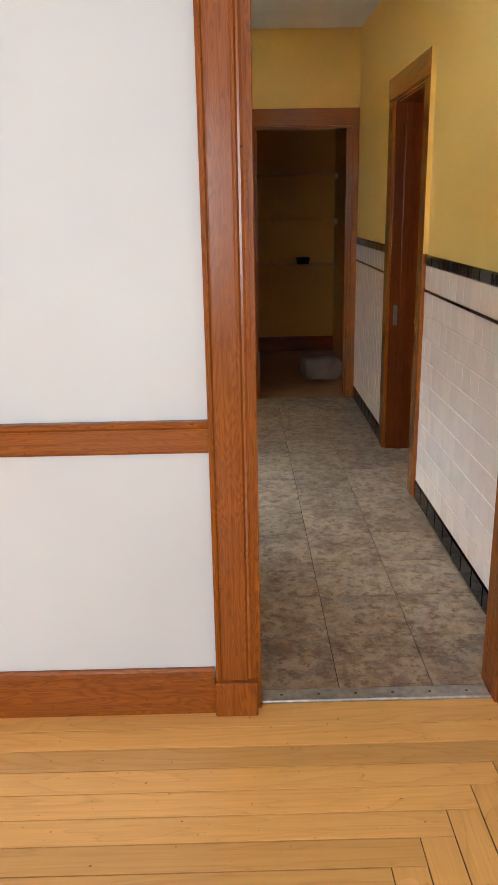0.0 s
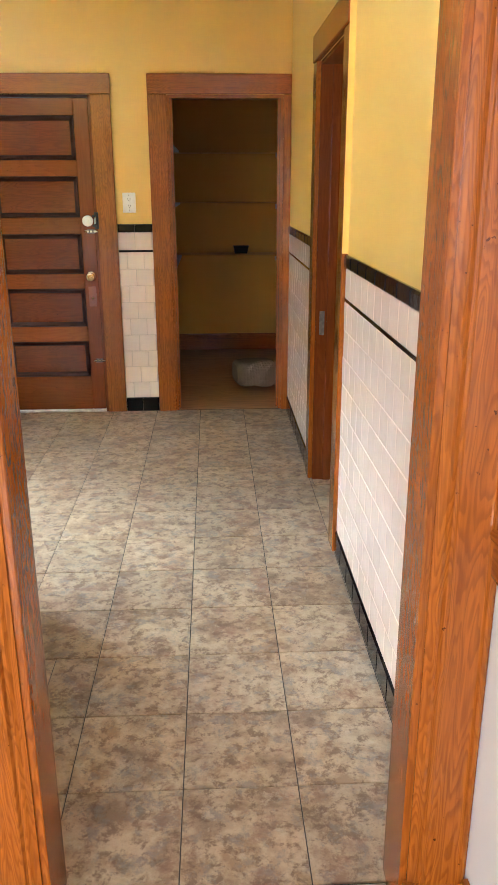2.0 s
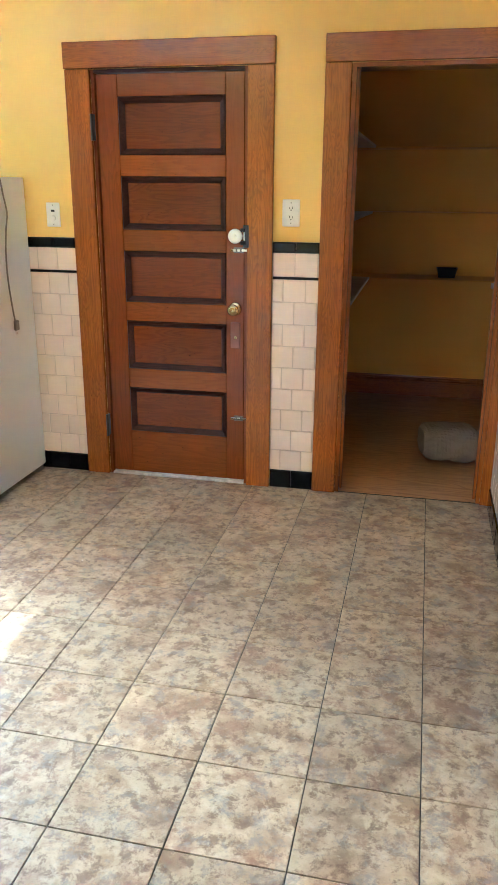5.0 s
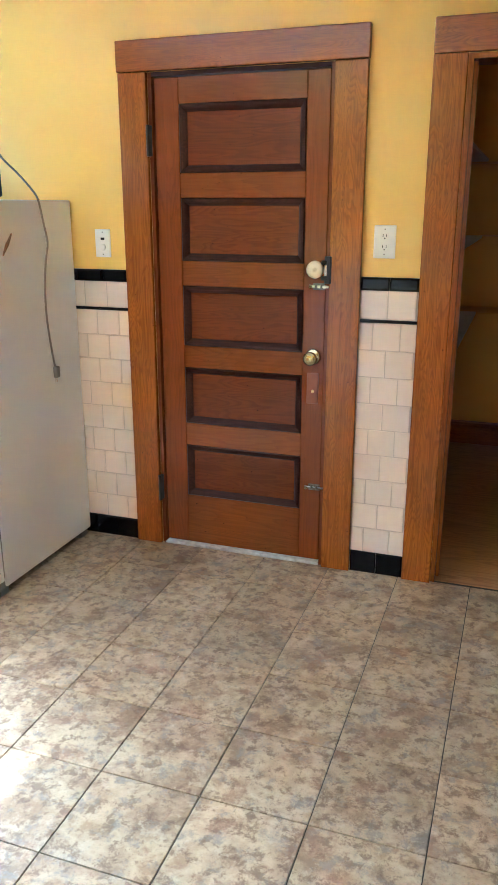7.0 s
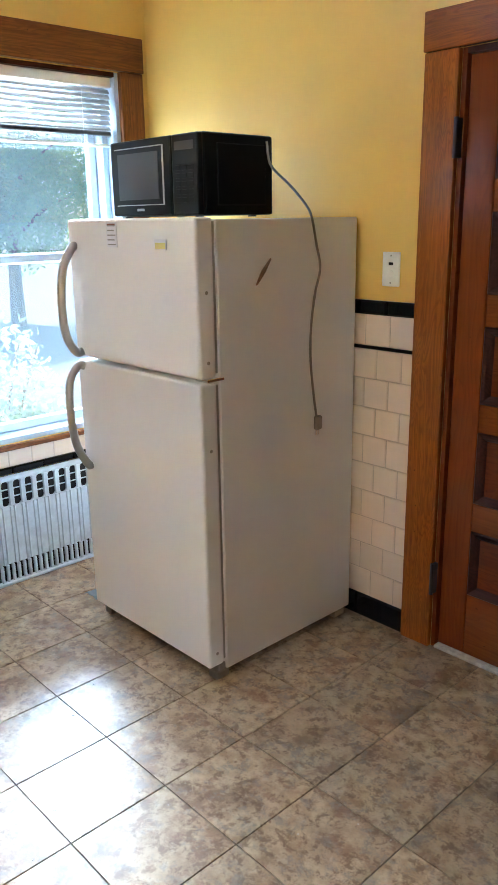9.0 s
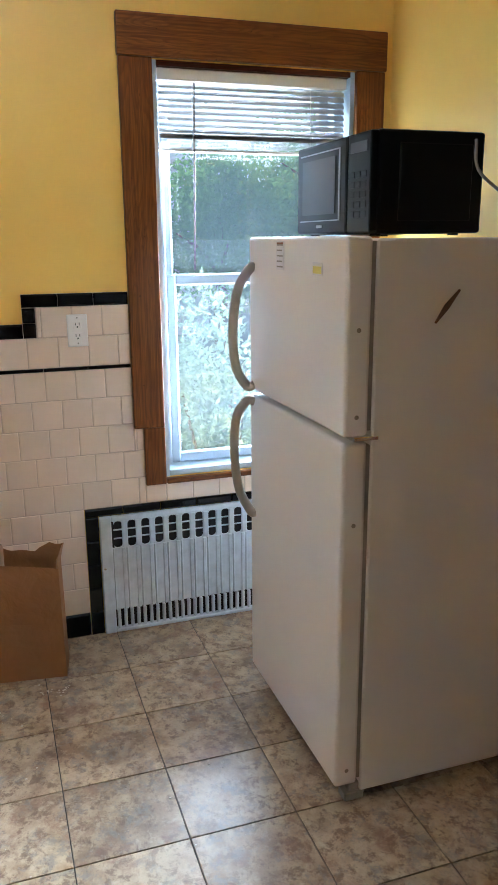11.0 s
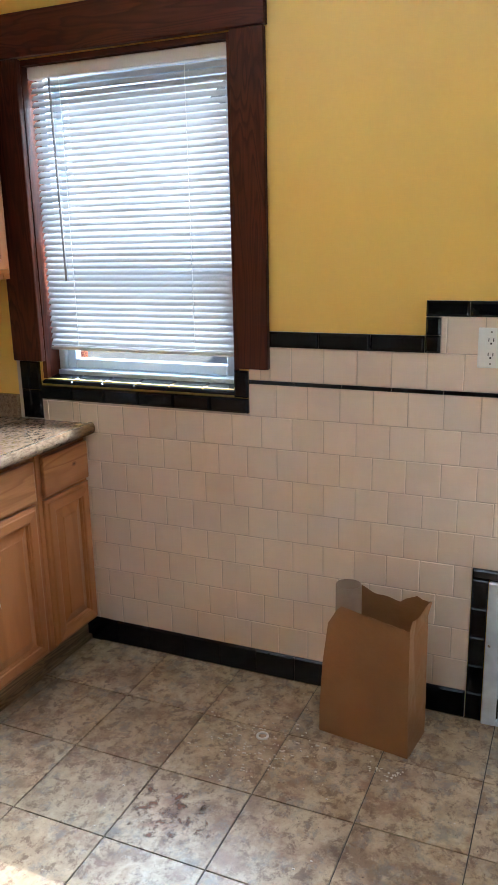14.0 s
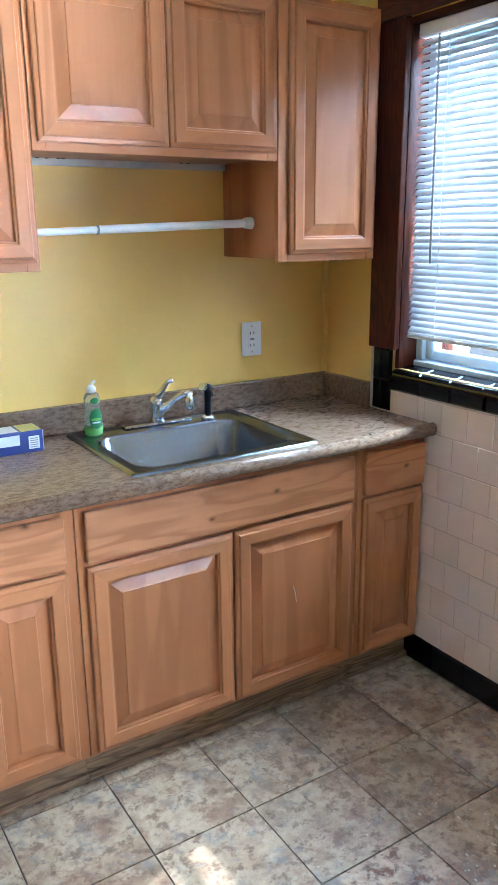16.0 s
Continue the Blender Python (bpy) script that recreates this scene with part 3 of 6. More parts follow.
def run_profile(name, kind, a, b, face, along, sign, material, label):
    bm = bmesh.new()
    prof = chair_rail_profile(bm, kind)
    rows = []
    for u in (a, b):
        rows.append([bm.verts.new((u, face + sign * d, z) if along == "x" else (face + sign * d, u, z)) for d, z in prof])
    n = len(prof)
    for i in range(n):
        bm.faces.new((rows[0][i], rows[0][(i + 1) % n], rows[1][(i + 1) % n], rows[1][i]))
    bm.faces.new(rows[0])
    bm.faces.new(rows[1])
    return tagged(part(name, bm, material), label, "trim", kind="structure")


run_profile("chair_rail", "rail", -3.6, -0.091, DINING - 0.001, "x", -1, TRIM_X, "varnished wooden chair rail on white wall")
run_profile("baseboard", "base", -3.6, -0.095, DINING - 0.001, "x", -1, TRIM_X, "varnished wooden baseboard with stepped top")
run_profile("chair_rail_side", "rail", -2.6, DINING - 0.034, 0.896, "y", -1, TRIM_Y, "varnished wooden chair rail on white side wall")
run_profile("baseboard_side", "base", -2.6, 2.003, 0.896, "y", -1, TRIM_Y, "varnished wooden baseboard on side wall")


def flat_casing(root, along, u_out0, u_in0, u_in1, u_out1, z_head, z_top, face, sign, mats, thick=0.024, head_over=0.0):
    """Two uprights and a head board round an opening; face is the wall plane, sign the way into the room."""
    def slab_at(nm, a, b, c, d, t, m):
        lo, hi = sorted((face, face + sign * t))
        it = ((lo, a, c), (hi, b, d)) if along == "y" else ((a, lo, c), (b, hi, d))
        return part(nm, boxes(it, bevel=0.004, seg=2), m, root)
    slab_at("casing", u_out0, u_in0, 0.001, z_head, thick, mats[0])
    slab_at("casing", u_in1, u_out1, 0.001, z_head, thick, mats[0])
    slab_at("head_casing", u_out0 - head_over, u_out1 + head_over, z_head + 0.0015, z_top, thick + 0.005, mats[1])


# back door: five-panel wooden door in its frame
door = thing("door_2", (-0.725, NORTH, 0), "closed red-brown wooden door with five panels", "door", kind="structure")
flat_casing(door, "x", -1.236, -1.112, -0.340, -0.215, 2.036, 2.153, NORTH - 0.001, -1, (TRIM_Z, TRIM_X), head_over=0.003)
part("jamb", boxes(((-1.112, NORTH - 0.003, 0.001), (-1.096, 6.195, 2.036))), DOOR_Z, door)
part("jamb", boxes(((-0.356, NORTH - 0.003, 0.001), (-0.340, 6.195, 2.036))), DOOR_Z, door)
# near-black head jamb: the shade of the gap over the door is painted
part("head_jamb", boxes(((-1.096, NORTH - 0.003, 2.020), (-0.356, 6.195, 2.036))), MOULD_AND_GAP, door)
part("sill", boxes(((-1.096, NORTH - 0.01, -0.003), (-0.356, 6.195, 0.012)), bevel=0.004), ALUMINIUM, door, "pale worn metal sill")
DX0, DX1, DY = -1.092, -0.360, NORTH + 0.010
PANELS = [(0.250, 0.493), (0.595, 0.849), (0.945, 1.202), (1.305, 1.558), (1.655, 1.918)]
PX0, PX1 = -0.985, -0.452
part("stile", boxes(((DX0, DY, 0.016), (PX0, DY + 0.042, 2.016)), bevel=0.003), DOOR_Z, door)
part("stile", boxes(((PX1, DY, 0.016), (DX1, DY + 0.042, 2.016)), bevel=0.003), DOOR_Z, door)
edges = [0.016] + [z for p in PANELS for z in p] + [2.016]
for a, b in zip(edges[::2], edges[1::2]):
    part("rail", boxes(((PX0, DY + 0.001, a), (PX1, DY + 0.041, b)), bevel=0.002), DOOR_X, door)
for a, b in PANELS:
    p = part("panel", boxes(((PX0 + 0.001, DY + 0.018, a), (PX1 - 0.001, DY + 0.030, b))), PANEL_X, door)
    bm = bmesh.new()
    w = 0.030
    loops = []
    for inset, depth in ((0.0, 0.002), (0.005, -0.004), (0.014, 0.001), (0.024, 0.010), (w, 0.0178)):
        loops.append([bm.verts.new((x, DY + depth, z)) for x, z in ((PX0 + inset, a + inset), (PX1 - inset, a + inset), (PX1 - inset, b - inset), (PX0 + inset, b - inset))])
    for l0, l1 in zip(loops, loops[1:]):
        for i in range(4):
            bm.faces.new((l0[i], l0[(i + 1) % 4], l1[(i + 1) % 4], l1[i]))
    part("moulding", bm, MOULD_AND_GAP, p, "almost black panel moulding")
for z in (1.780, 0.282):
    h = part("hinge", cyl(bmesh.new(), (-1.106, NORTH - 0.030, z - 0.060), (-1.106, NORTH - 0.030, z + 0.060), 0.007), HINGE_BLACK, door, "black iron hinge")
    part("hinge_leaf", boxes(((-1.112, NORTH - 0.032, z - 0.058), (-1.100, DY - 0.001, z + 0.058))), HINGE_BLACK, h)
KX = -0.405
bolt = part("deadbolt", lathe(bmesh.new(), (KX, DY, 1.283), [(0.035, 0.002), (0.035, -0.008), (0.033, -0.011), (0.012, -0.012), (0.007, -0.013), (0.006, -0.016)], 28, "y"), PALE_BRASS, door, "round pale brass deadbolt", True)
knob = part("rose", lathe(bmesh.new(), (KX, DY, 0.930), [(0.034, 0.002), (0.034, -0.004), (0.026, -0.010), (0.012, -0.014)], 28, "y"), BRASS, door, "round brass rose", True)
part("door_knob", lathe(bmesh.new(), (KX, DY, 0.930), [(0.011, -0.012), (0.012, -0.030), (0.024, -0.038), (0.029, -0.050), (0.026, -0.062), (0.012, -0.067)], 28, "y"), BRASS, knob, "brass knob", True)
plate = part("key_plate", boxes(((KX - 0.024, DY - 0.004, 0.730), (KX + 0.026, DY, 0.862)), bevel=0.003), RED_PLATE, door, "painted-over old key plate")
part("keyhole", lathe(bmesh.new(), (KX + 0.002, DY - 0.0045, 0.785), [(0.007, 0.001), (0.007, -0.001)], 12, "y"), BRASS, plate)
latch = part("latch_case", boxes(((-0.356, NORTH - 0.040, 1.232), (-0.330, NORTH - 0.0255, 1.338)), ((-0.368, NORTH - 0.046, 1.246), (-0.345, NORTH - 0.027, 1.262)), ((-0.368, NORTH - 0.046, 1.306), (-0.345, NORTH - 0.027, 1.322)), bevel=0.003), HINGE_BLACK, door, "dark metal rim latch keeper")
part("bolt", cyl(bmesh.new(), (-0.350, NORTH - 0.036, 1.265), (-0.350, NORTH - 0.036, 1.318), 0.007), CHROME, latch)
for z in (1.217, 0.360):
    s = part("slide_bolt", boxes(((-0.412, DY - 0.003, z - 0.014), (-0.362, DY - 0.0005, z + 0.014)), bevel=0.001), DARK_METAL, door, "small worn slide bolt")
    part("rod", cyl(bmesh.new(), (-0.425, DY - 0.009, z), (-0.345, DY - 0.009, z), 0.0065, n=12), CHROME if z < 1 else PALE_BRASS, s)
    part("bolt_knob", lathe(bmesh.new(), (-0.418, DY - 0.013, z), [(0.004, 0.0), (0.004, -0.006), (0.007, -0.010), (0.005, -0.015)], 12, "y"), BRASS, s)
    part("guide", boxes(((-0.400, DY - 0.016, z - 0.008), (-0.392, DY - 0.003, z + 0.008)), ((-0.378, DY - 0.016, z - 0.008), (-0.370, DY - 0.003, z + 0.008))), DARK_METAL, s)

# pantry opening
pan = thing("door_3", (0.5, NORTH, 0), "open pantry doorway with varnished wood casing", "door casing", kind="structure")
flat_casing(pan, "x", 0.013, 0.132, 0.862, EAST - 0.004, 2.036, 2.153, NORTH - 0.001, -1, (TRIM_Z, TRIM_X))
part("jamb", boxes(((0.132, NORTH - 0.003, 0.001), (0.150, 6.215, 2.036))), TRIM_Z, pan)
part("jamb", boxes(((0.844, NORTH - 0.003, 0.001), (0.862, 6.215, 2.036))), TRIM_Z, pan)
part("head_jamb", boxes(((0.150, NORTH - 0.003, 2.018), (0.844, 6.215, 2.036))), TRIM_X, pan)
part("stop", boxes(((0.150, 6.12, 0.001), (0.162, 6.155, 2.018))), TRIM_Z, pan)
part("stop", boxes(((0.832, 6.12, 0.001), (0.844, 6.155, 2.018))), TRIM_Z, pan)

# hall doorway in the east wall
hall = thing("door_4", (EAST, 4.3, 0), "open doorway to hall with dark wood jamb", "door casing", kind="structure")
flat_casing(hall, "y", 3.800, HALL[0], HALL[1], 4.790, 2.036, 2.153, EAST - 0.001, -1, (TRIM_Z, TRIM_Y), thick=0.024)
part("painted_edge", boxes(((EAST - 0.0245, 3.7965, 1.250), (EAST - 0.001, 3.7995, 2.152))), YELLOW, hall, "yellow paint on casing edge")
for a, b in ((HALL[0], HALL[0] + 0.018), (HALL[1] - 0.018, HALL[1])):
    part("jamb", boxes(((EAST - 0.003, a, 0.001), (1.085, b, 2.036))), DOOR_Z, hall)
part("head_jamb", boxes(((EAST - 0.003, HALL[0] + 0.018, 2.018), (1.085, HALL[1] - 0.018, 2.036))), DOOR_Z, hall)
part("stop", boxes(((0.965, HALL[1] - 0.030, 0.001), (1.005, HALL[1] - 0.018, 2.018)), bevel=0.002), DOOR_Z, hall)
part("strike_plate", boxes(((0.930, HALL[1] - 0.021, 0.78), (0.955, HALL[1] - 0.0175, 0.90)), bevel=0.001), DARK_METAL, hall)


# windows
def window(name, opening, meet, dark, label):
    y0, y1, z0, z1 = opening
    root = thing(name, (WEST, (y0 + y1) / 2, z0), label, "window", kind="structure")
    for a, b in ((y0, y0 + 0.018), (y1 - 0.018, y1)):
        part("jamb", boxes(((-2.99, a, z0), (WEST + 0.002, b, z1))), DARK_Z if dark else VINYL_SHADED, root)
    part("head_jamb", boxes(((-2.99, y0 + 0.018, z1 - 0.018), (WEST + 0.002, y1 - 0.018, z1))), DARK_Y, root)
    f0, f1 = y0 + 0.019, y1 - 0.019
    sill = part("window_sill", boxes(((-2.99, f0, z0), (-2.79 if dark else WEST - 0.004, f1, z0 + 0.025)), bevel=0.003), VINYL_SHADED, root)
    fr = bmesh.new()
    for lo, hi in (((-2.90, f0, z0 + 0.026), (-2.80, f0 + 0.030, z1 - 0.02)), ((-2.90, f1 - 0.030, z0 + 0.026), (-2.80, f1, z1 - 0.02)),
                   ((-2.90, f0 + 0.030, z1 - 0.045), (-2.80, f1 - 0.030, z1 - 0.02))):
        box(fr, lo, hi, 0.003)
    part("window_frame", fr, VINYL_SHADED, root)
    for nm, a, b, xo in (("lower_sash", z0 + 0.028, meet + 0.018, -2.815), ("upper_sash", meet - 0.018, z1 - 0.046, -2.855)):
        bm = bmesh.new()
        s0, s1, r = f0 + 0.031, f1 - 0.031, 0.038
        box(bm, (xo - 0.034, s0, a), (xo, s0 + r, b), 0.004)
        box(bm, (xo - 0.034, s1 - r, a), (xo, s1, b), 0.004)
        box(bm, (xo - 0.034, s0 + r, a), (xo, s1 - r, a + r), 0.004)
        box(bm, (xo - 0.034, s0 + r, b - r), (xo, s1 - r, b), 0.004)
        sash = part(nm, bm, VINYL_SHADED, root, "white sash with shade in its blue-grey colour")
        pane = part("pane", boxes(((xo - 0.020, s0 + r - 0.004, a + r - 0.004), (xo - 0.014, s1 - r + 0.004, b - r + 0.004))), CLEAN_GLASS if dark else DUSTY_GLASS, sash)
        pane.visible_shadow = False
    return root


win1 = window("window_1", WIN1, 1.40, False, "double-hung white window in dark wood casing above radiator")
win2 = window("window_2", WIN2, 1.56, True, "double-hung white window in dark wood casing beside sink")


def y_board(root, nm, y0, y1, z0, z1, t, m):
    return part(nm, boxes(((WEST + 0.001, y0, z0), (WEST + t, y1, z1)), bevel=0.004, seg=2), m, root)


y_board(win1, "casing", 4.997, 5.116, 0.845, 2.166, 0.026, LIT_BROWN_Z)
y_board(win1, "casing", 5.034, 5.116, 0.612, 0.844, 0.026, LIT_BROWN_Z)
y_board(win1, "casing", 5.906, 6.024, 0.612, 2.166, 0.026, LIT_BROWN_Z)
y_board(win1, "head_casing", 4.994, 6.028, 2.167, 2.305, 0.031, LIT_BROWN_Y)
part("stool", boxes(((WEST + 0.003, 5.117, 0.612), (WEST + 0.030, 5.905, 0.634)), bevel=0.004), LIT_BROWN_Y, win1, "worn wooden stool")
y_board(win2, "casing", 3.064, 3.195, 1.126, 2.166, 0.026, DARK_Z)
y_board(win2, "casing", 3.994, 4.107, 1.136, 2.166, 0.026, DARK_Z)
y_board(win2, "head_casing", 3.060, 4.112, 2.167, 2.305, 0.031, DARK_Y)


# ---- blinds ----
def slat_mesh(width, length, tilt):
    """One curved slat, its length along y."""
    bm = bmesh.new()
    rows = []
    for i in range(5):
        u = (i / 4 - 0.5) * width
        h = 0.0022 * (1 - (2 * u / width) ** 2)
        x, z = u * math.cos(tilt) + h * math.sin(tilt), -u * math.sin(tilt) + h * math.cos(tilt)
        rows.append([bm.verts.new((x, s * length / 2, z)) for s in (-1, 1)])
    for a, b in zip(rows, rows[1:]):
        bm.faces.new((a[0], a[1], b[1], b[0]))
    me = bpy.data.meshes.new("slat")
    bm.to_mesh(me)
    bm.free()
    for p in me.polygons:
        p.use_smooth = True
    me.materials.append(SLAT)
    return me


def blind(at_y, z_top, z_open_end, z_bottom, y0, y1, tilt, stacked, label):
    x = WEST - 0.032
    root = thing("venetian_blind", (x, at_y, z_bottom), label, "blind", "window blinds")
    part("headrail", boxes(((x - 0.014, y0, z_top - 0.040), (x + 0.016, y1, z_top)), bevel=0.003), WHITE_PLASTIC, root)
    part("bottom_rail", boxes(((x - 0.012, y0 + 0.003, z_bottom), (x + 0.014, y1 - 0.003, z_bottom + 0.012)), bevel=0.003), WHITE_PLASTIC, root)
    me = slat_mesh(0.025, y1 - y0 - 0.008, tilt)
    flat = slat_mesh(0.025, y1 - y0 - 0.008, radians(6))
    z = z_top - 0.055
    rnd = random.Random(5)
    while z > z_open_end:
        s = new("slat", me)
        s.parent = root
        s.location = (rnd.uniform(-0.0008, 0.0008), (y0 + y1) / 2 - at_y, z - z_bottom)
        s.rotation_euler = (rnd.uniform(-0.001, 0.001), rnd.uniform(-0.015, 0.015), 0)
        z -= 0.0212
    for k in range(stacked):
        s = new("slat", flat)
        s.parent = root
        s.location = (rnd.uniform(-0.002, 0.002), (y0 + y1) / 2 - at_y, 0.016 + k * 0.0036)
    for f in (0.17, 0.80):
        y = y0 + f * (y1 - y0)
        bm = bmesh.new()
        for dx in (-0.013, 0.0135):
            cyl(bm, (x + dx, y, z_bottom + 0.01), (x + dx, y, z_top - 0.03), 0.0009, n=6)
        part("ladder_cord", bm, WHITE_PLASTIC, root)
    return root, x


b1, bx = blind(5.51, 2.143, 1.915, 1.862, 5.140, 5.882, radians(52), 17, "white venetian blind drawn up in radiator window")
part("wand", cyl(bmesh.new(), (bx + 0.020, 5.275, 2.10), (bx + 0.020, 5.262, 1.44), 0.004, n=8), GASKET, b1, "clear tilt wand")
b2, bx = blind(3.60, 2.143, 1.195, 1.168, 3.206, 3.972, radians(53), 2, "white venetian blind let down over sink window")
part("wand", cyl(bmesh.new(), (bx + 0.020, 3.300, 2.10), (bx + 0.022, 3.310, 1.42), 0.004, n=8), GASKET, b2, "clear tilt wand")

# ---- radiator cover ----
RX = WEST + 0.022
rad = thing("radiator", (WEST, 5.39, 0), "silver-painted ribbed radiator cover set in tiled recess", "radiator")
y0r, y1r, zr = 4.842, 5.935, 0.500
# thin near-black sheet paints the shade of the hollow behind the cover
part("back", boxes(((WEST + 0.001, y0r, 0.002), (WEST + 0.004, y1r, zr))), RAD_SHADE, rad)
part("frame_stile", boxes(((WEST + 0.004, y0r, 0.0), (RX + 0.004, y0r + 0.045, zr)), bevel=0.003), RAD_PAINT, rad)
part("frame_stile", boxes(((WEST + 0.004, y1r - 0.045, 0.0), (RX + 0.004, y1r, zr)), bevel=0.003), RAD_PAINT, rad)
part("top_rail", boxes(((WEST + 0.004, y0r + 0.045, zr - 0.022), (RX + 0.002, y1r - 0.045, zr)), bevel=0.003), RAD_PAINT, rad)
part("bottom_rail", boxes(((WEST + 0.004, y0r + 0.045, 0.002), (RX + 0.006, y1r - 0.045, 0.018)), bevel=0.003), RAD_PAINT, rad)
part("screw", lathe(bmesh.new(), (RX + 0.004, y0r + 0.012, 0.285), [(0.005, 0.0), (0.005, 0.001), (0.003, 0.0022)], 10, "x"), CHROME, rad)
pitch = 0.0555
ny = int((y1r - y0r - 0.09) / pitch)
for i in range(ny):
    a = y0r + 0.045 + i * pitch
    part("flute", boxes(((WEST + 0.010, a + 0.0005, 0.100), (RX - 0.002, a + pitch - 0.0005, 0.366)), ((RX - 0.003, a + pitch - 0.018, 0.101), (RX + 0.007, a + pitch - 0.004, 0.366)), ((RX - 0.003, a + 0.002, 0.101), (RX + 0.005, a + 0.007, 0.366)), bevel=0.0015), RAD_PAINT, rad)
    bm = bmesh.new()
    box(bm, (WEST + 0.010, a + pitch - 0.014, 0.367), (RX + 0.002, a + pitch + 0.008, 0.478), 0.002)
    for zz in (0.402, 0.438):
        box(bm, (WEST + 0.012, a + 0.008, zz), (RX - 0.006, a + pitch - 0.014, zz + 0.005))
    for zz, sg in ((0.367, 1), (0.478, -1)):
        for yy, sy in ((a + 0.008, 1), (a + pitch - 0.014, -1)):
            c = [bm.verts.new((x, yy + sy * d, zz + sg * e)) for x in (WEST + 0.012, RX) for d, e in ((0, 0), (0.010, 0), (0.003, 0.004), (0, 0.012))]
            bm.faces.new((c[4], c[5], c[6], c[7]))
            bm.faces.new((c[5], c[1], c[2], c[6]))
            bm.faces.new((c[6], c[2], c[3], c[7]))
    part("louvre", bm, RAD_PAINT, rad)
n = int((y1r - y0r - 0.09) / 0.0265)
for i in range(n):
    a = y0r + 0.052 + i * 0.0265
    part("grille_bar", boxes(((WEST + 0.010, a, 0.018), (RX + 0.004, a + 0.013, 0.099)), bevel=0.003), RAD_PAINT, rad)

# ---- refrigerator ----
FX0, FX1, FY0, FY1, FZ = -2.205, -1.493, 5.380, 6.045, 1.556
fridge = thing("refrigerator", (-1.85, 5.70, 0), "off-white top-freezer refrigerator with rounded handles", "refrigerator")
part("cabinet", boxes(((FX0, FY0, 0.030), (FX1, FY1, FZ - 0.006)), bevel=0.006, seg=2), ENAMEL, fridge)
part("base_grille", boxes(((FX0 + 0.01, FY0 - 0.03, 0.012), (FX1 - 0.01, FY0 + 0.02, 0.055)), bevel=0.003), GASKET, fridge)
for nm, a, b in (("freezer_door", 1.072, FZ), ("door", 0.060, 1.058)):
    d = part(nm, boxes(((FX0 - 0.002, 5.300, a), (FX1 + 0.002, 5.368, b)), bevel=0.010, seg=3), ENAMEL, fridge)
    part("gasket", boxes(((FX0 + 0.008, 5.368, a + 0.012), (FX1 - 0.008, 5.384, b - 0.012))), GASKET, d)
    lo, hi = (1.080, 1.465) if a > 1 else (0.655, 1.050)
    hx = FX0 + 0.045
    if a > 1:
        ctrl = [(hx, 5.298, lo + 0.012), (hx - 0.004, 5.275, lo + 0.010), (hx - 0.010, 5.240, lo + 0.075), (hx - 0.010, 5.232, lo + 0.19), (hx - 0.006, 5.246, lo + 0.31), (hx, 5.285, hi - 0.004), (hx, 5.298, hi)]
    else:
        ctrl = [(hx, 5.298, lo), (hx, 5.285, lo + 0.004), (hx - 0.006, 5.246, lo + 0.085), (hx - 0.010, 5.232, lo + 0.21), (hx - 0.010, 5.240, lo + 0.33), (hx - 0.004, 5.275, hi - 0.010), (hx, 5.298, hi - 0.012)]
    part("handle", tube(bmesh.new(), curve_points(ctrl, 6), 0.0155, 10), HANDLE_GREY, d, "taupe curved handle", True)
    for zz in (a + 0.05, b - 0.22):
        part("screw_cap", lathe(bmesh.new(), (FX1 + 0.002, 5.335, zz), [(0.006, 0.0), (0.006, 0.001), (0.003, 0.002)], 10, "x"), HANDLE_GREY, d)
part("hinge", boxes(((FX1 - 0.06, 5.330, 1.059), (FX1 + 0.001, 5.400, 1.070)), bevel=0.002), CHROME, fridge)
part("foot", boxes(((FX1 - 0.05, 5.335, 0.0), (FX1 - 0.004, 5.395, 0.030)), bevel=0.004), HANDLE_GREY, fridge, "grey front foot")
part("foot", boxes(((FX0 + 0.004, 5.335, 0.0), (FX0 + 0.05, 5.395, 0.030)), bevel=0.004), HANDLE_GREY, fridge, "grey front foot")
part("foot", boxes(((FX1 - 0.05, 5.96, 0.0), (FX1 - 0.004, 6.02, 0.031)), bevel=0.004), HANDLE_GREY, fridge)
part("foot", boxes(((FX0 + 0.004, 5.96, 0.0), (FX0 + 0.05, 6.02, 0.031)), bevel=0.004), HANDLE_GREY, fridge)
part("scrape", tube(bmesh.new(), [(FX1 + 0.0005, 5.545, 1.345), (FX1 + 0.0012, 5.575, 1.385), (FX1 + 0.0005, 5.610, 1.425)], [0.003, 0.008, 0.003], 8), STAIN, fridge, "dark rust scrape on side")
lab = tagged(part("care_label", boxes(((-1.955, 5.2975, 1.465), (-1.895, 5.2995, 1.545))), CARD_WHITE), "white printed care label stuck on freezer door", "label")
for k in range(5):
    part("print_line", boxes(((-1.948, 5.2968, 1.472 + k * 0.015), (-1.902 - 0.006 * (k % 2), 5.2974, 1.476 + k * 0.015))), GASKET, lab)
part("print_line", boxes(((-1.948, 5.2968, 1.536), (-1.902, 5.2974, 1.541))), RED_PLATE, lab, "red heading bar")
lab = tagged(part("energy_label", boxes(((-1.690, 5.2975, 1.460), (-1.630, 5.2995, 1.492))), CARD_WHITE), "small yellow and white sticker on freezer door", "label")
part("panel", boxes(((-1.686, 5.2968, 1.464), (-1.634, 5.2974, 1.482))), CARD_YELLOW, lab)

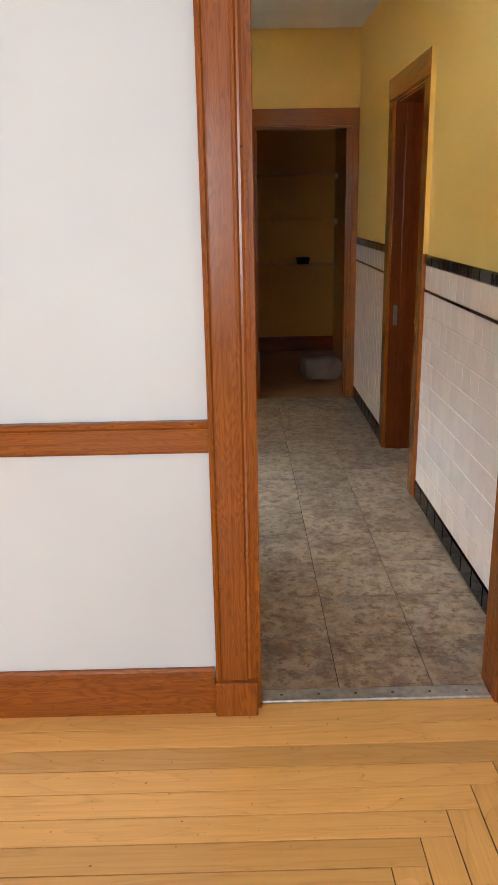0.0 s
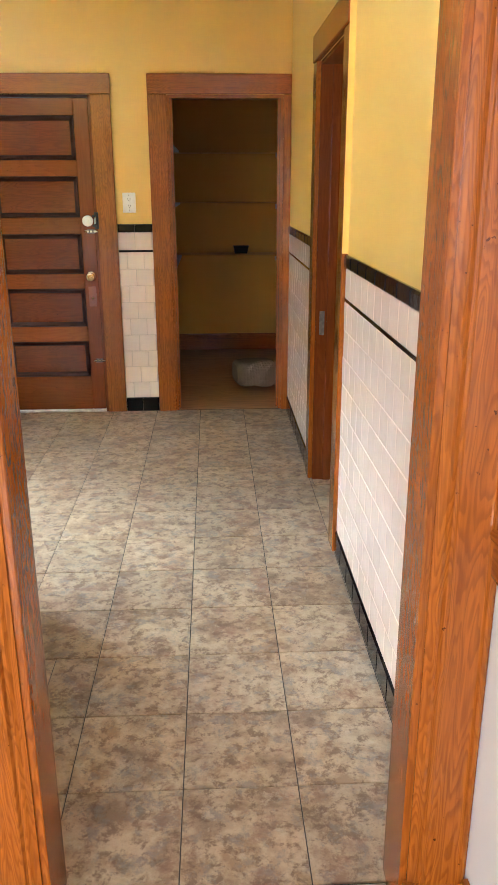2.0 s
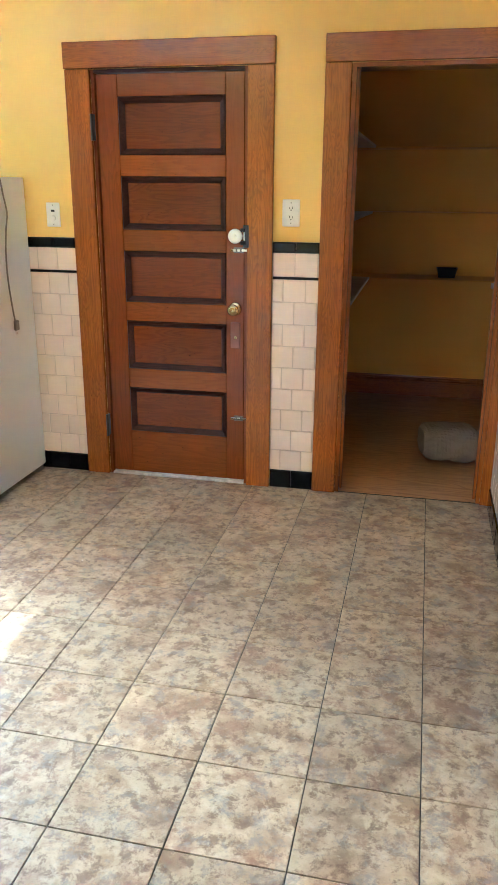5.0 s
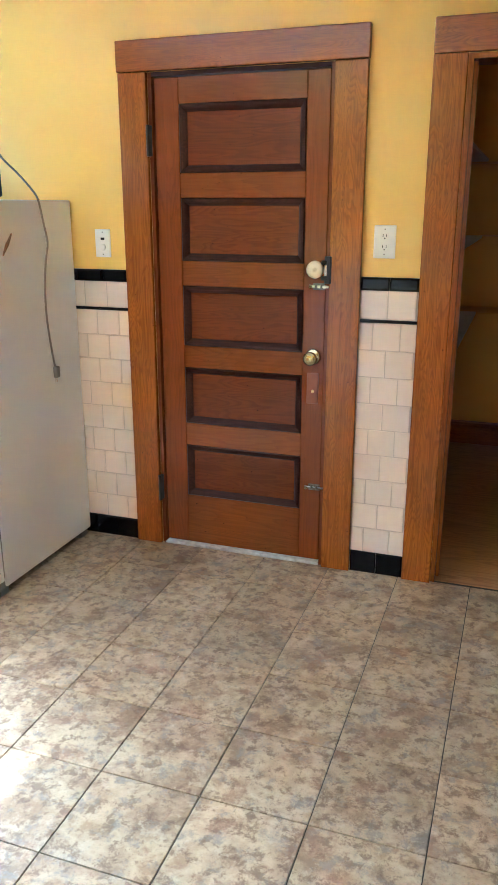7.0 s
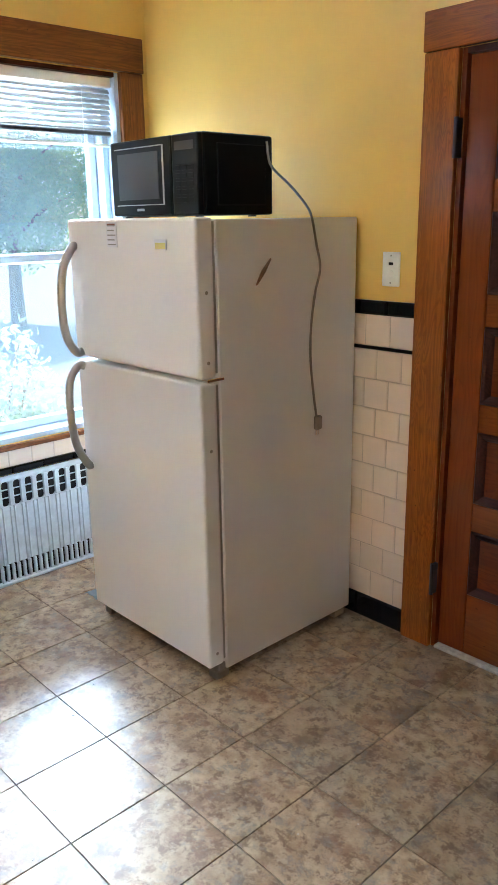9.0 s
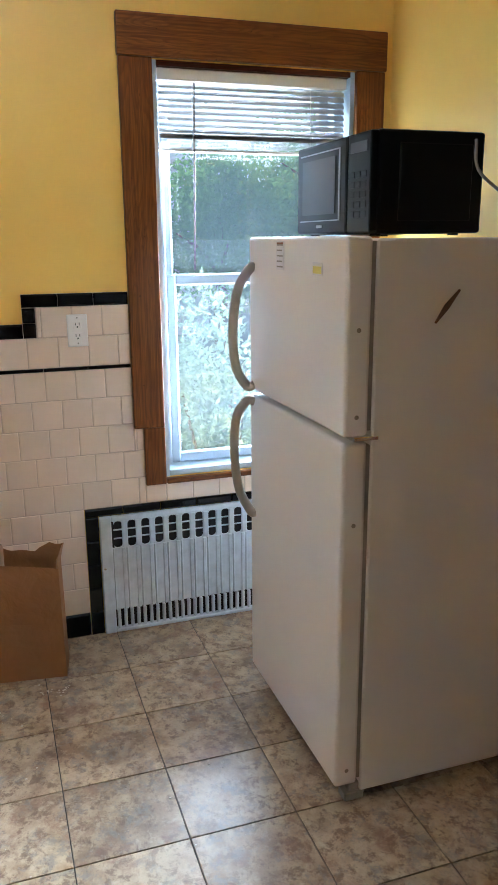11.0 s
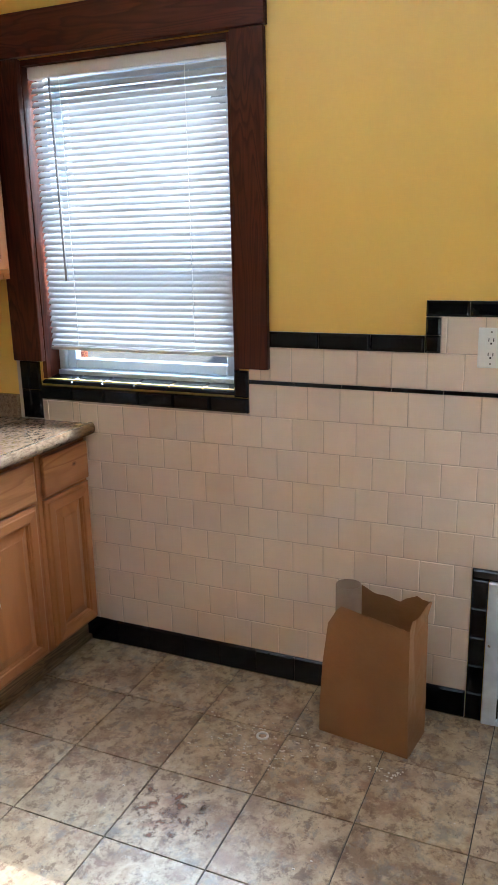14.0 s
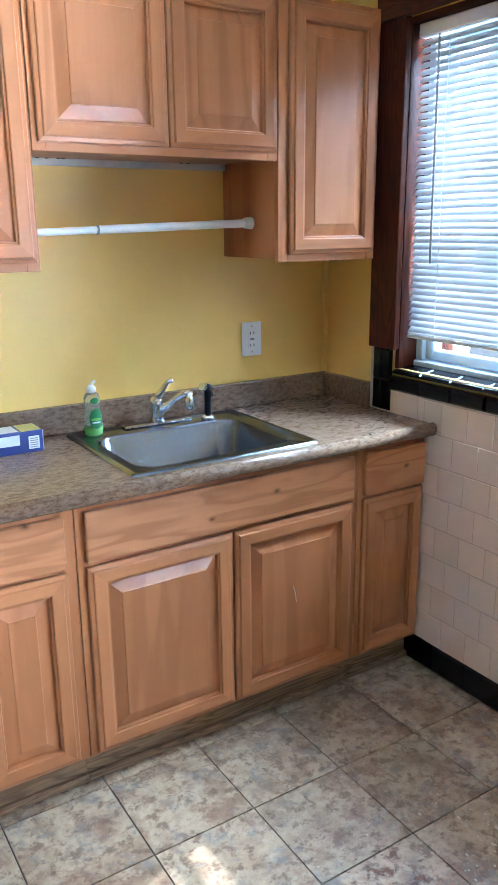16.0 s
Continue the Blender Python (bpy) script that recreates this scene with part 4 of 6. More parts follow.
# ---- microwave ----
MX0, MX1, MY0, MY1, MZ0, MZ1 = -2.070, -1.605, 5.415, 5.735, 1.561, 1.808
mw = thing("microwave", (-1.84, 5.57, FZ), "black countertop microwave standing on refrigerator", "microwave")
part("case", boxes(((MX0, MY0 + 0.02, MZ0), (MX1, MY1, MZ1)), bevel=0.008, seg=2), BLACK_PLASTIC, mw)
front = part("front", boxes(((MX0 - 0.002, MY0 - 0.006, MZ0 + 0.002), (-1.735, MY0 + 0.02, MZ1 - 0.003)), bevel=0.008, seg=2), BLACK_PLASTIC, mw, "black glass door")
part("door_window", boxes(((MX0 + 0.045, MY0 - 0.0085, MZ0 + 0.055), (-1.800, MY0 - 0.0058, MZ1 - 0.045))), DARK_SCREEN, front, "grey mesh door window")
bm = bmesh.new()
for lo, hi in (((MX0 + 0.030, MZ0 + 0.036), (-1.775, MZ0 + 0.039)), ((MX0 + 0.030, MZ1 - 0.030), (-1.775, MZ1 - 0.027)), ((-1.778, MZ0 + 0.036), (-1.772, MZ1 - 0.027))):
    box(bm, (lo[0], MY0 - 0.0085, lo[1]), (hi[0], MY0 - 0.0055, hi[1]))
part("chrome_line", bm, SILVER_LINE, front, "thin chrome outline")
part("badge", boxes(((-1.925, MY0 - 0.0082, MZ0 + 0.018), (-1.885, MY0 - 0.0058, MZ0 + 0.026)), bevel=0.001), SILVER_LINE, front, "small pale badge")
ctl = part("control_panel", boxes(((-1.733, MY0 - 0.004, MZ0 + 0.002), (MX1 + 0.002, MY0 + 0.02, MZ1 - 0.003)), bevel=0.006, seg=2), BLACK_PLASTIC, mw)
for r in range(5):
    for c in range(3):
        part("key", boxes(((-1.715 + c * 0.033, MY0 - 0.0055, MZ0 + 0.040 + r * 0.024), (-1.690 + c * 0.033, MY0 - 0.0038, MZ0 + 0.056 + r * 0.024)), bevel=0.001), BLACK_PLASTIC, ctl)
part("display", boxes(((-1.715, MY0 - 0.0055, MZ1 - 0.050), (-1.622, MY0 - 0.0038, MZ1 - 0.025))), DARK_SCREEN, ctl)
part("side_panel", boxes(((MX1 - 0.001, MY0 + 0.075, MZ0 + 0.030), (MX1 + 0.003, MY1 - 0.035, MZ1 - 0.030)), bevel=0.003), BLACK_PLASTIC, mw)
for x in (MX0 + 0.03, MX1 - 0.05):
    for y in (MY0 + 0.04, MY1 - 0.05):
        part("foot", lathe(bmesh.new(), (x, y, FZ), [(0.014, 0.0), (0.014, 0.010), (0.012, MZ0 - FZ + 0.002)], 12), BLACK_PLASTIC, mw)
ctrl = [(MX1 + 0.002, 5.705, 1.790), (-1.578, 5.700, 1.715), (-1.550, 5.762, 1.652), (-1.515, 5.798, 1.592), (FX1 + 0.004, 5.800, 1.551)]
ctrl += [(FX1 + 0.006, y, z) for y, z in ((5.821, 1.468), (5.842, 1.383), (5.817, 1.30), (5.798, 1.186), (5.797, 1.068), (5.814, 0.944), (5.830, 0.862))]
cord = tagged(part("power_cord", tube(bmesh.new(), curve_points(ctrl, 8), 0.0042, 8), CORD, None, "", True), "grey microwave power cord hanging down refrigerator side", "power cord")
plug = part("plug", boxes(((FX1 + 0.001, 5.818, 0.815), (FX1 + 0.020, 5.848, 0.866)), bevel=0.006, seg=2), CORD, cord, "grey moulded plug")
part("prong", boxes(((FX1 + 0.005, 5.825, 0.795), (FX1 + 0.007, 5.831, 0.816)), ((FX1 + 0.005, 5.836, 0.795), (FX1 + 0.007, 5.842, 0.816))), CHROME, plug)


# ---- kitchen cabinets ----
def raised_door(root, nm, x0, x1, z0, z1, yf, rail=0.057):
    """A framed door facing +y: a mitred frame with a stepped outer edge, and a raised panel with a broad bevel."""
    bm = bmesh.new()
    box(bm, (x0 + 0.004, yf, z0 + 0.004), (x1 - 0.004, yf + 0.003, z1 - 0.004))
    frame_part = part(nm, bm, MAPLE_Z, root)
    prof = [(0.0, 0.0), (0.0, 0.010), (0.003, 0.0125), (0.012, 0.0145), (0.0135, 0.0185), (0.016, 0.0200), (rail - 0.012, 0.0200), (rail - 0.009, 0.0190), (rail - 0.008, 0.0150), (rail - 0.003, 0.0140), (rail, 0.0035)]

    def corner(k, inset, d):
        return ((x0 + inset, yf + d, z0 + inset), (x1 - inset, yf + d, z0 + inset), (x1 - inset, yf + d, z1 - inset), (x0 + inset, yf + d, z1 - inset))[k % 4]
    for k in range(4):
        bm = bmesh.new()
        ends = [[bm.verts.new(corner(k + e, u, d)) for u, d in prof] for e in (0, 1)]
        for i in range(len(prof) - 1):
            bm.faces.new((ends[0][i], ends[0][i + 1], ends[1][i + 1], ends[1][i]))
        part("stile" if k % 2 else "rail", bm, MAPLE_Z if k % 2 else MAPLE_X, frame_part)
    bm = bmesh.new()
    loops = [[bm.verts.new(corner(k, rail + u, d)) for k in range(4)] for u, d in ((-0.002, 0.0030), (0.0, 0.0045), (0.004, 0.0050), (0.034, 0.0145), (0.035, 0.0165), (0.037, 0.0170))]
    for l0, l1 in zip(loops, loops[1:]):
        for i in range(4):
            bm.faces.new((l0[i], l0[(i + 1) % 4], l1[(i + 1) % 4], l1[i]))
    bm.faces.new(loops[-1])
    part("raised_panel", bm, MAPLE_Z, frame_part)
    return frame_part


def drawer_front(root, x0, x1, z0, z1, yf):
    return part("drawer_front", boxes(((x0, yf, z0), (x1, yf + 0.019, z1)), bevel=0.005, seg=2), KNOTTY_X, root)


CF = 3.345


def base_cabinet(x0, x1, doors, label, body_top=0.858):
    root = thing("base_cabinet", ((x0 + x1) / 2, 3.06, 0), label, "cabinet", "kitchen base cabinets")
    part("body", boxes(((x0 + 0.001, SINK + 0.004, 0.108), (x1 - 0.001, CF - 0.020, body_top))), MAPLE_Z, root)
    st = 0.036
    for lo, hi in (((x0 + 0.001, 0.10), (x0 + st, 0.858)), ((x1 - st, 0.10), (x1 - 0.001, 0.858))):
        part("face_stile", boxes(((lo[0], CF - 0.020, lo[1]), (hi[0], CF, hi[1])), bevel=0.001), MAPLE_Z, root)
    for a, b in ((0.10, 0.128), (0.672, 0.700), (0.832, 0.858)):
        part("face_rail", boxes(((x0 + st, CF - 0.020, a), (x1 - st, CF - 0.0005, b)), bevel=0.001), MAPLE_X, root)
    for a, b in doors:
        raised_door(root, "door", a, b, 0.112, 0.678, CF + 0.0005)
    drawer_front(root, doors[0][0], doors[-1][1], 0.692, 0.836, CF + 0.0005)
    toe = part("toe_board", boxes(((x0, CF - 0.055, 0.012), (x1, CF - 0.042, 0.108))), TOE_WOOD, root, "grey-brown toe board")
    part("shoe_strip", boxes(((x0, CF - 0.042, 0.0), (x1, CF - 0.026, 0.022)), bevel=0.003), TOE_WOOD, toe)
    return root


base_cabinet(-2.716, -2.425, [(-2.708, -2.445)], "narrow maple base cabinet with drawer beside tile wall")
sink_base = base_cabinet(-2.424, -1.472, [(-2.398, -1.950), (-1.942, -1.495)], "wide maple sink cabinet with two raised-panel doors", 0.70)
part("scratch", tube(bmesh.new(), [(-2.160, CF + 0.0172, 0.450), (-2.165, CF + 0.0176, 0.428), (-2.172, CF + 0.0172, 0.392)], [0.0008, 0.0022, 0.0006], 6), CARD_WHITE, sink_base, "pale scratch on door")
base_cabinet(-1.471, -1.165, [(-1.440, -1.185)], "maple base cabinet with drawer")


def wall_cabinet(x0, x1, z0, z1, doors, label):
    root = thing("wall_cabinet", ((x0 + x1) / 2, SINK, z0), label, "cabinet", "kitchen wall cabinets")
    uf = 3.112
    part("body", boxes(((x0 + 0.001, SINK + 0.002, z0 + 0.010), (x1 - 0.001, uf - 0.020, z1))), MAPLE_Z, root)
    for a, b in ((x0 + 0.001, x0 + 0.036), (x1 - 0.036, x1 - 0.001)):
        part("face_stile", boxes(((a, uf - 0.020, z0), (b, uf, z1)), bevel=0.001), MAPLE_Z, root)
    for a, b in ((z0, z0 + 0.036), (z1 - 0.036, z1)):
        part("face_rail", boxes(((x0 + 0.036, uf - 0.020, a), (x1 - 0.036, uf - 0.0005, b)), bevel=0.001), MAPLE_X, root)
    for a, b in doors:
        raised_door(root, "door", a, b, z0 + 0.022, z1 - 0.016, uf + 0.0005)
    return root


wall_cabinet(-2.668, -2.272, 1.432, 2.195, [(-2.655, -2.310)], "tall narrow maple wall cabinet beside window")
mid = wall_cabinet(-2.271, -1.515, 1.732, 2.195, [(-2.262, -1.902), (-1.898, -1.530)], "short maple wall cabinet with two doors above sink")
bm = bmesh.new()
for x in (-1.625, -1.655, -1.690, -1.705, -2.10, -2.125):
    lathe(bm, (x, 2.81, 1.7395), [(0.006, 0.0), (0.006, 0.004)], 10)
part("screw_hole", bm, DARK_METAL, mid)
part("hanging_rail", boxes(((-2.270, SINK + 0.002, 1.722), (-1.516, SINK + 0.022, 1.742))), SHELF_WHITE, mid, "pale hanging rail with screw holes")
wall_cabinet(-1.514, -1.150, 1.432, 2.195, [(-1.505, -1.165)], "tall maple wall cabinet")
rod = thing("tension_rod", (-1.89, 2.96, 1.53), "white telescopic rod under wall cabinet", "rod")
part("outer_tube", cyl(bmesh.new(), (-2.262, 2.96, 1.552), (-1.735, 2.96, 1.536), 0.0125, n=20), WHITE_PLASTIC, rod, smooth=False)
part("inner_tube", cyl(bmesh.new(), (-1.740, 2.96, 1.536), (-1.522, 2.96, 1.529), 0.0105, n=20), WHITE_PLASTIC, rod)
part("collar", cyl(bmesh.new(), (-1.742, 2.96, 1.536), (-1.735, 2.96, 1.536), 0.0135, n=20), GASKET, rod)
part("end_cap", cyl(bmesh.new(), (-2.2715, 2.96, 1.552), (-2.245, 2.96, 1.552), 0.019, 0.017, 20), WHITE_PLASTIC, rod)
part("end_cap", cyl(bmesh.new(), (-1.5145, 2.96, 1.529), (-1.535, 2.96, 1.529), 0.019, 0.017, 20), WHITE_PLASTIC, rod)

# worktop with a hole for the sink
SX0, SX1, SY0, SY1 = -2.265, -1.640, 2.828, 3.352
top = thing("worktop", (-1.94, 3.09, 0.86), "speckled brown laminate worktop with rolled front edge", "worktop")
bm = bmesh.new()
outer, hole = ((-2.722, SINK + 0.003), (-1.160, SINK + 0.003), (-1.160, 3.370), (-2.722, 3.370)), ((SX0 + 0.012, SY0 + 0.012), (SX1 - 0.012, SY0 + 0.012), (SX1 - 0.012, SY1 - 0.012), (SX0 + 0.012, SY1 - 0.012))
sheets = [[bm.verts.new((x, y, z)) for x, y in loop] for loop in (outer, hole) for z in (0.862, 0.900)]
for a, b in ((0, 1), (1, 3), (3, 2), (2, 0)):
    for i in range(4):
        bm.faces.new((sheets[a][i], sheets[a][(i + 1) % 4], sheets[b][(i + 1) % 4], sheets[b][i]))
part("top", bm, LAMINATE, top)
bm = bmesh.new()
prof = [(3.370, 0.862), (3.385, 0.860), (3.396, 0.866), (3.401, 0.880), (3.399, 0.895), (3.391, 0.904), (3.380, 0.906), (3.370, 0.900)]
rows = [[bm.verts.new((x, y, z)) for y, z in prof] for x in (-2.722, -1.160)]
for i in range(len(prof) - 1):
    bm.faces.new((rows[0][i], rows[0][i + 1], rows[1][i + 1], rows[1][i]))
bm.faces.new(rows[0])
bm.faces.new(rows[1])
part("front_edge", bm, LAMINATE, top, smooth=True)
part("backsplash", boxes(((-2.722, SINK + 0.002, 0.900), (-1.160, SINK + 0.022, 0.992)), bevel=0.005, seg=2), LAMINATE, top)
part("backsplash", boxes(((-2.7235, SINK + 0.022, 0.900), (-2.703, 3.060, 0.992)), bevel=0.004, seg=2), LAMINATE, top)

# sink
sink = thing("sink", ((SX0 + SX1) / 2, 3.09, 0.90), "stainless steel single-bowl sink set in worktop", "sink")


def rounded(x0, x1, y0, y1, r, n=6):
    pts = []
    for cx, cy, a0 in ((x1 - r, y1 - r, 0), (x0 + r, y1 - r, 90), (x0 + r, y0 + r, 180), (x1 - r, y0 + r, 270)):
        for k in range(n + 1):
            a = radians(a0 + 90 * k / n)
            pts.append((cx + r * math.cos(a), cy + r * math.sin(a)))
    return pts


bm = bmesh.new()
levels = [(SX0, SX1, SY0, SY1, 0.015, 0.9005), (SX0 + 0.003, SX1 - 0.003, SY0 + 0.003, SY1 - 0.003, 0.015, 0.907), (SX0 + 0.020, SX1 - 0.020, SY0 + 0.018, SY1 - 0.018, 0.02, 0.906),
          (SX0 + 0.024, SX1 - 0.024, SY0 + 0.022, SY1 - 0.022, 0.02, 0.903), (SX0 + 0.048, SX1 - 0.048, SY0 + 0.085, SY1 - 0.050, 0.07, 0.903), (SX0 + 0.056, SX1 - 0.056, SY0 + 0.093, SY1 - 0.058, 0.065, 0.893),
          (SX0 + 0.066, SX1 - 0.066, SY0 + 0.103, SY1 - 0.068, 0.06, 0.760), (SX0 + 0.085, SX1 - 0.085, SY0 + 0.122, SY1 - 0.087, 0.045, 0.738), (SX0 + 0.26, SX1 - 0.26, SY0 + 0.23, SY1 - 0.21, 0.03, 0.733)]
rings = [[bm.verts.new((x, y, z)) for x, y in rounded(a, b, c, d, r)] for a, b, c, d, r, z in levels]
for a, b in zip(rings, rings[1:]):
    for i in range(len(a)):
        bm.faces.new((a[i], a[(i + 1) % len(a)], b[(i + 1) % len(b)], b[i]))
bm.faces.new(rings[-1])
part("bowl", bm, STEEL, sink, smooth=True)
part("drain", lathe(bmesh.new(), (-1.952, 3.10, 0.7335), [(0.045, 0.0), (0.045, 0.003), (0.030, 0.0025)], 24), CHROME, sink)
TX, TY, TZ = -1.948, 2.868, 0.9055
tap = thing("faucet", (TX, TY, TZ), "chrome single-lever kitchen faucet on sink", "faucet")
part("deck_plate", boxes(((TX - 0.123, TY - 0.022, TZ - 0.002), (TX + 0.123, TY + 0.024, TZ + 0.010)), bevel=0.009, seg=3), CHROME, tap, smooth=True)
part("body", lathe(bmesh.new(), (TX, TY, TZ + 0.008), [(0.026, 0.0), (0.024, 0.02), (0.022, 0.060), (0.023, 0.072), (0.015, 0.084)], 20), CHROME, tap, smooth=True)
sp = part("spout", tube(bmesh.new(), curve_points([(TX - 0.006, TY + 0.008, TZ + 0.040), (TX - 0.030, TY + 0.038, TZ + 0.072), (TX - 0.058, TY + 0.075, TZ + 0.106), (TX - 0.076, TY + 0.092, TZ + 0.112)], 6), [0.015] * 6 + [0.0115] * 13, 12), CHROME, tap, smooth=True)
part("aerator", lathe(bmesh.new(), (TX - 0.076, TY + 0.092, TZ + 0.056), [(0.011, 0.0), (0.016, 0.008), (0.017, 0.034), (0.012, 0.042), (0.012, 0.060)], 16), CHROME, sp, smooth=True)
part("lever", tube(bmesh.new(), [(TX, TY, TZ + 0.076), (TX - 0.015, TY + 0.012, TZ + 0.112), (TX - 0.032, TY + 0.024, TZ + 0.142), (TX - 0.048, TY + 0.030, TZ + 0.147)], [0.017, 0.011, 0.008, 0.010], 10), CHROME, tap, smooth=True)
SXX, SYY = -2.130, 2.893
spray = thing("sprayer", (SXX, SYY, TZ), "black side sprayer with chrome collar beside faucet", "sprayer")
part("collar", lathe(bmesh.new(), (SXX, SYY, TZ - 0.002), [(0.025, 0.0), (0.023, 0.009), (0.014, 0.015)], 18), CHROME, spray, smooth=True)
part("grip", tube(bmesh.new(), [(SXX, SYY, TZ + 0.010), (SXX, SYY, TZ + 0.05), (SXX - 0.002, SYY, TZ + 0.088), (SXX + 0.004, SYY + 0.004, TZ + 0.108)], [0.013, 0.011, 0.014, 0.013], 12), BLACK_PLASTIC, spray, smooth=True)
nz = part("nozzle", tube(bmesh.new(), [(SXX - 0.012, SYY - 0.004, TZ + 0.104), (SXX + 0.018, SYY + 0.008, TZ + 0.112)], [0.012, 0.014], 12), BLACK_PLASTIC, spray, smooth=True)
part("spray_face", tube(bmesh.new(), [(SXX + 0.0185, SYY + 0.0082, TZ + 0.1122), (SXX + 0.029, SYY + 0.0125, TZ + 0.115)], [0.0145, 0.0135], 12), CHROME, nz)
part("trigger", tube(bmesh.new(), [(SXX - 0.014, SYY - 0.006, TZ + 0.102), (SXX - 0.024, SYY - 0.008, TZ + 0.072)], 0.004, 8), BLACK_PLASTIC, spray)

BX, BY, BZ = -1.718, 2.880, 0.9045
soap = thing("soap_bottle", (BX, BY, BZ), "clear dish soap bottle with green soap and dark green labels", "bottle")
part("bottle", lathe(bmesh.new(), (BX, BY, BZ), [(0.024, 0.0), (0.028, 0.005), (0.0295, 0.020), (0.030, 0.050), (0.029, 0.072), (0.024, 0.090), (0.0235, 0.098), (0.0255, 0.108), (0.0255, 0.122), (0.020, 0.133), (0.013, 0.139)], 28), CLEAR_PLASTIC, soap, "clear plastic bottle body", True)
part("soap_fill", lathe(bmesh.new(), (BX, BY, BZ), [(0.0250, 0.001), (0.0290, 0.0052), (0.0303, 0.020), (0.0305, 0.027), (0.0296, 0.028)], 28), SOAP_GREEN, soap, "green soap left in bottle", True)


def oval(nm, z, half_w, half_h, r, mat, lab=""):
    """A thin oval that wraps the bottle's round front."""
    bm = bmesh.new()
    rows = []
    for e in (0.0, 0.5, 0.85, 1.0):
        rows.append([bm.verts.new((BX + r * math.sin(e * half_w * math.cos(k * math.pi / 12) / r), BY + r * math.cos(e * half_w * math.cos(k * math.pi / 12) / r), BZ + z + e * half_h * math.sin(k * math.pi / 12))) for k in range(24)])
    for a, b in zip(rows, rows[1:]):
        for k in range(24):
            bm.faces.new((a[k], a[(k + 1) % 24], b[(k + 1) % 24], b[k]))
    bmesh.ops.remove_doubles(bm, verts=bm.verts, dist=0.00005)
    return part(nm, bm, mat, soap, lab, True)


oval("label", 0.058, 0.023, 0.033, 0.0312, LABEL_GREEN, "dark green oval label")
oval("label_band", 0.056, 0.018, 0.005, 0.0317, SOAP_GREEN, "bright green band on label")
oval("label_band", 0.046, 0.015, 0.0025, 0.0317, CARD_WHITE, "white band on label")
oval("label", 0.115, 0.015, 0.010, 0.0264, LABEL_GREEN, "small dark green oval label")
part("cap", lathe(bmesh.new(), (BX, BY, BZ), [(0.0145, 0.1392), (0.0145, 0.153), (0.011, 0.157), (0.006, 0.162)], 18), WHITE_PLASTIC, soap, "white flip cap", True)
part("nozzle", tube(bmesh.new(), [(BX, BY, BZ + 0.158), (BX - 0.006, BY + 0.002, BZ + 0.170), (BX - 0.014, BY + 0.004, BZ + 0.174)], [0.005, 0.0045, 0.004], 8), WHITE_PLASTIC, soap)
carton = thing("carton", (-1.43, 2.91, 0.90), "small blue and white cardboard box lying on worktop", "box")
part("body", boxes(((-1.530, 2.862, 0.9005), (-1.330, 2.955, 0.966)), bevel=0.002), BOX_BLUE, carton)
part("end_panel", boxes(((-1.532, 2.865, 0.904), (-1.5302, 2.952, 0.963))), CARD_WHITE, carton, "white printed end")
for k in range(4):
    part("print_bar", boxes(((-1.5330, 2.880, 0.914 + k * 0.011), (-1.5322, 2.936 - 0.012 * (k % 2), 0.917 + k * 0.011))), BOX_BLUE, carton)
part("print_panel", boxes(((-1.518, 2.9552, 0.912), (-1.486, 2.957, 0.950))), CARD_WHITE, carton, "white facts panel")
for k in range(5):
    part("print_bar", boxes(((-1.514, 2.9572, 0.916 + k * 0.0065), (-1.490, 2.9578, 0.919 + k * 0.0065))), GASKET, carton)
part("print_panel", boxes(((-1.460, 2.9552, 0.928), (-1.345, 2.957, 0.958))), CARD_WHITE, carton, "white panel on side")
part("print_panel", boxes(((-1.526, 2.866, 0.9662), (-1.468, 2.951, 0.9672))), CARD_YELLOW, carton, "yellow panel on top")
part("print_panel", boxes(((-1.460, 2.870, 0.9662), (-1.345, 2.945, 0.9672))), CARD_WHITE, carton, "white panel on top")

# ---- stove ----
stove = thing("stove", (-0.77, 3.13, 0), "off-white freestanding stove with oven door and drawer", "stove")
part("body", boxes(((-1.150, 2.800, 0.020), (-0.392, 3.440, 0.858)), bevel=0.004), ENAMEL, stove)
ct = part("cooktop", boxes(((-1.156, 2.800, 0.862), (-0.386, 3.496, 0.902)), bevel=0.010, seg=3), ENAMEL, stove)
part("oven_door", boxes(((-1.145, 3.447, 0.285), (-0.397, 3.500, 0.790)), bevel=0.008, seg=2), ENAMEL, stove)
part("oven_handle", boxes(((-1.12, 3.500, 0.745), (-0.42, 3.526, 0.775)), bevel=0.008, seg=2), ENAMEL, stove)
part("drawer", boxes(((-1.145, 3.447, 0.060), (-0.397, 3.490, 0.272)), bevel=0.006, seg=2), ENAMEL, stove)
part("plinth", boxes(((-1.12, 2.84, 0.0), (-0.41, 3.37, 0.020))), GASKET, stove)
part("backguard", boxes(((-1.150, 2.785, 0.862), (-0.392, 2.830, 1.02)), bevel=0.006), ENAMEL, stove)
for x in (-0.60, -0.95):
    for y in (2.98, 3.28):
        part("burner", lathe(bmesh.new(), (x, y, 0.9015), [(0.10, 0.0), (0.10, 0.008), (0.085, 0.006), (0.07, 0.010), (0.05, 0.006), (0.03, 0.010), (0.01, 0.008)], 24), BLACK_PLASTIC, ct)
for k in range(4):
    part("control_knob", lathe(bmesh.new(), (-1.06 + k * 0.19, 3.440, 0.9015), [(0.019, 0.0), (0.018, 0.014), (0.012, 0.018)], 16), BLACK_PLASTIC, ct)

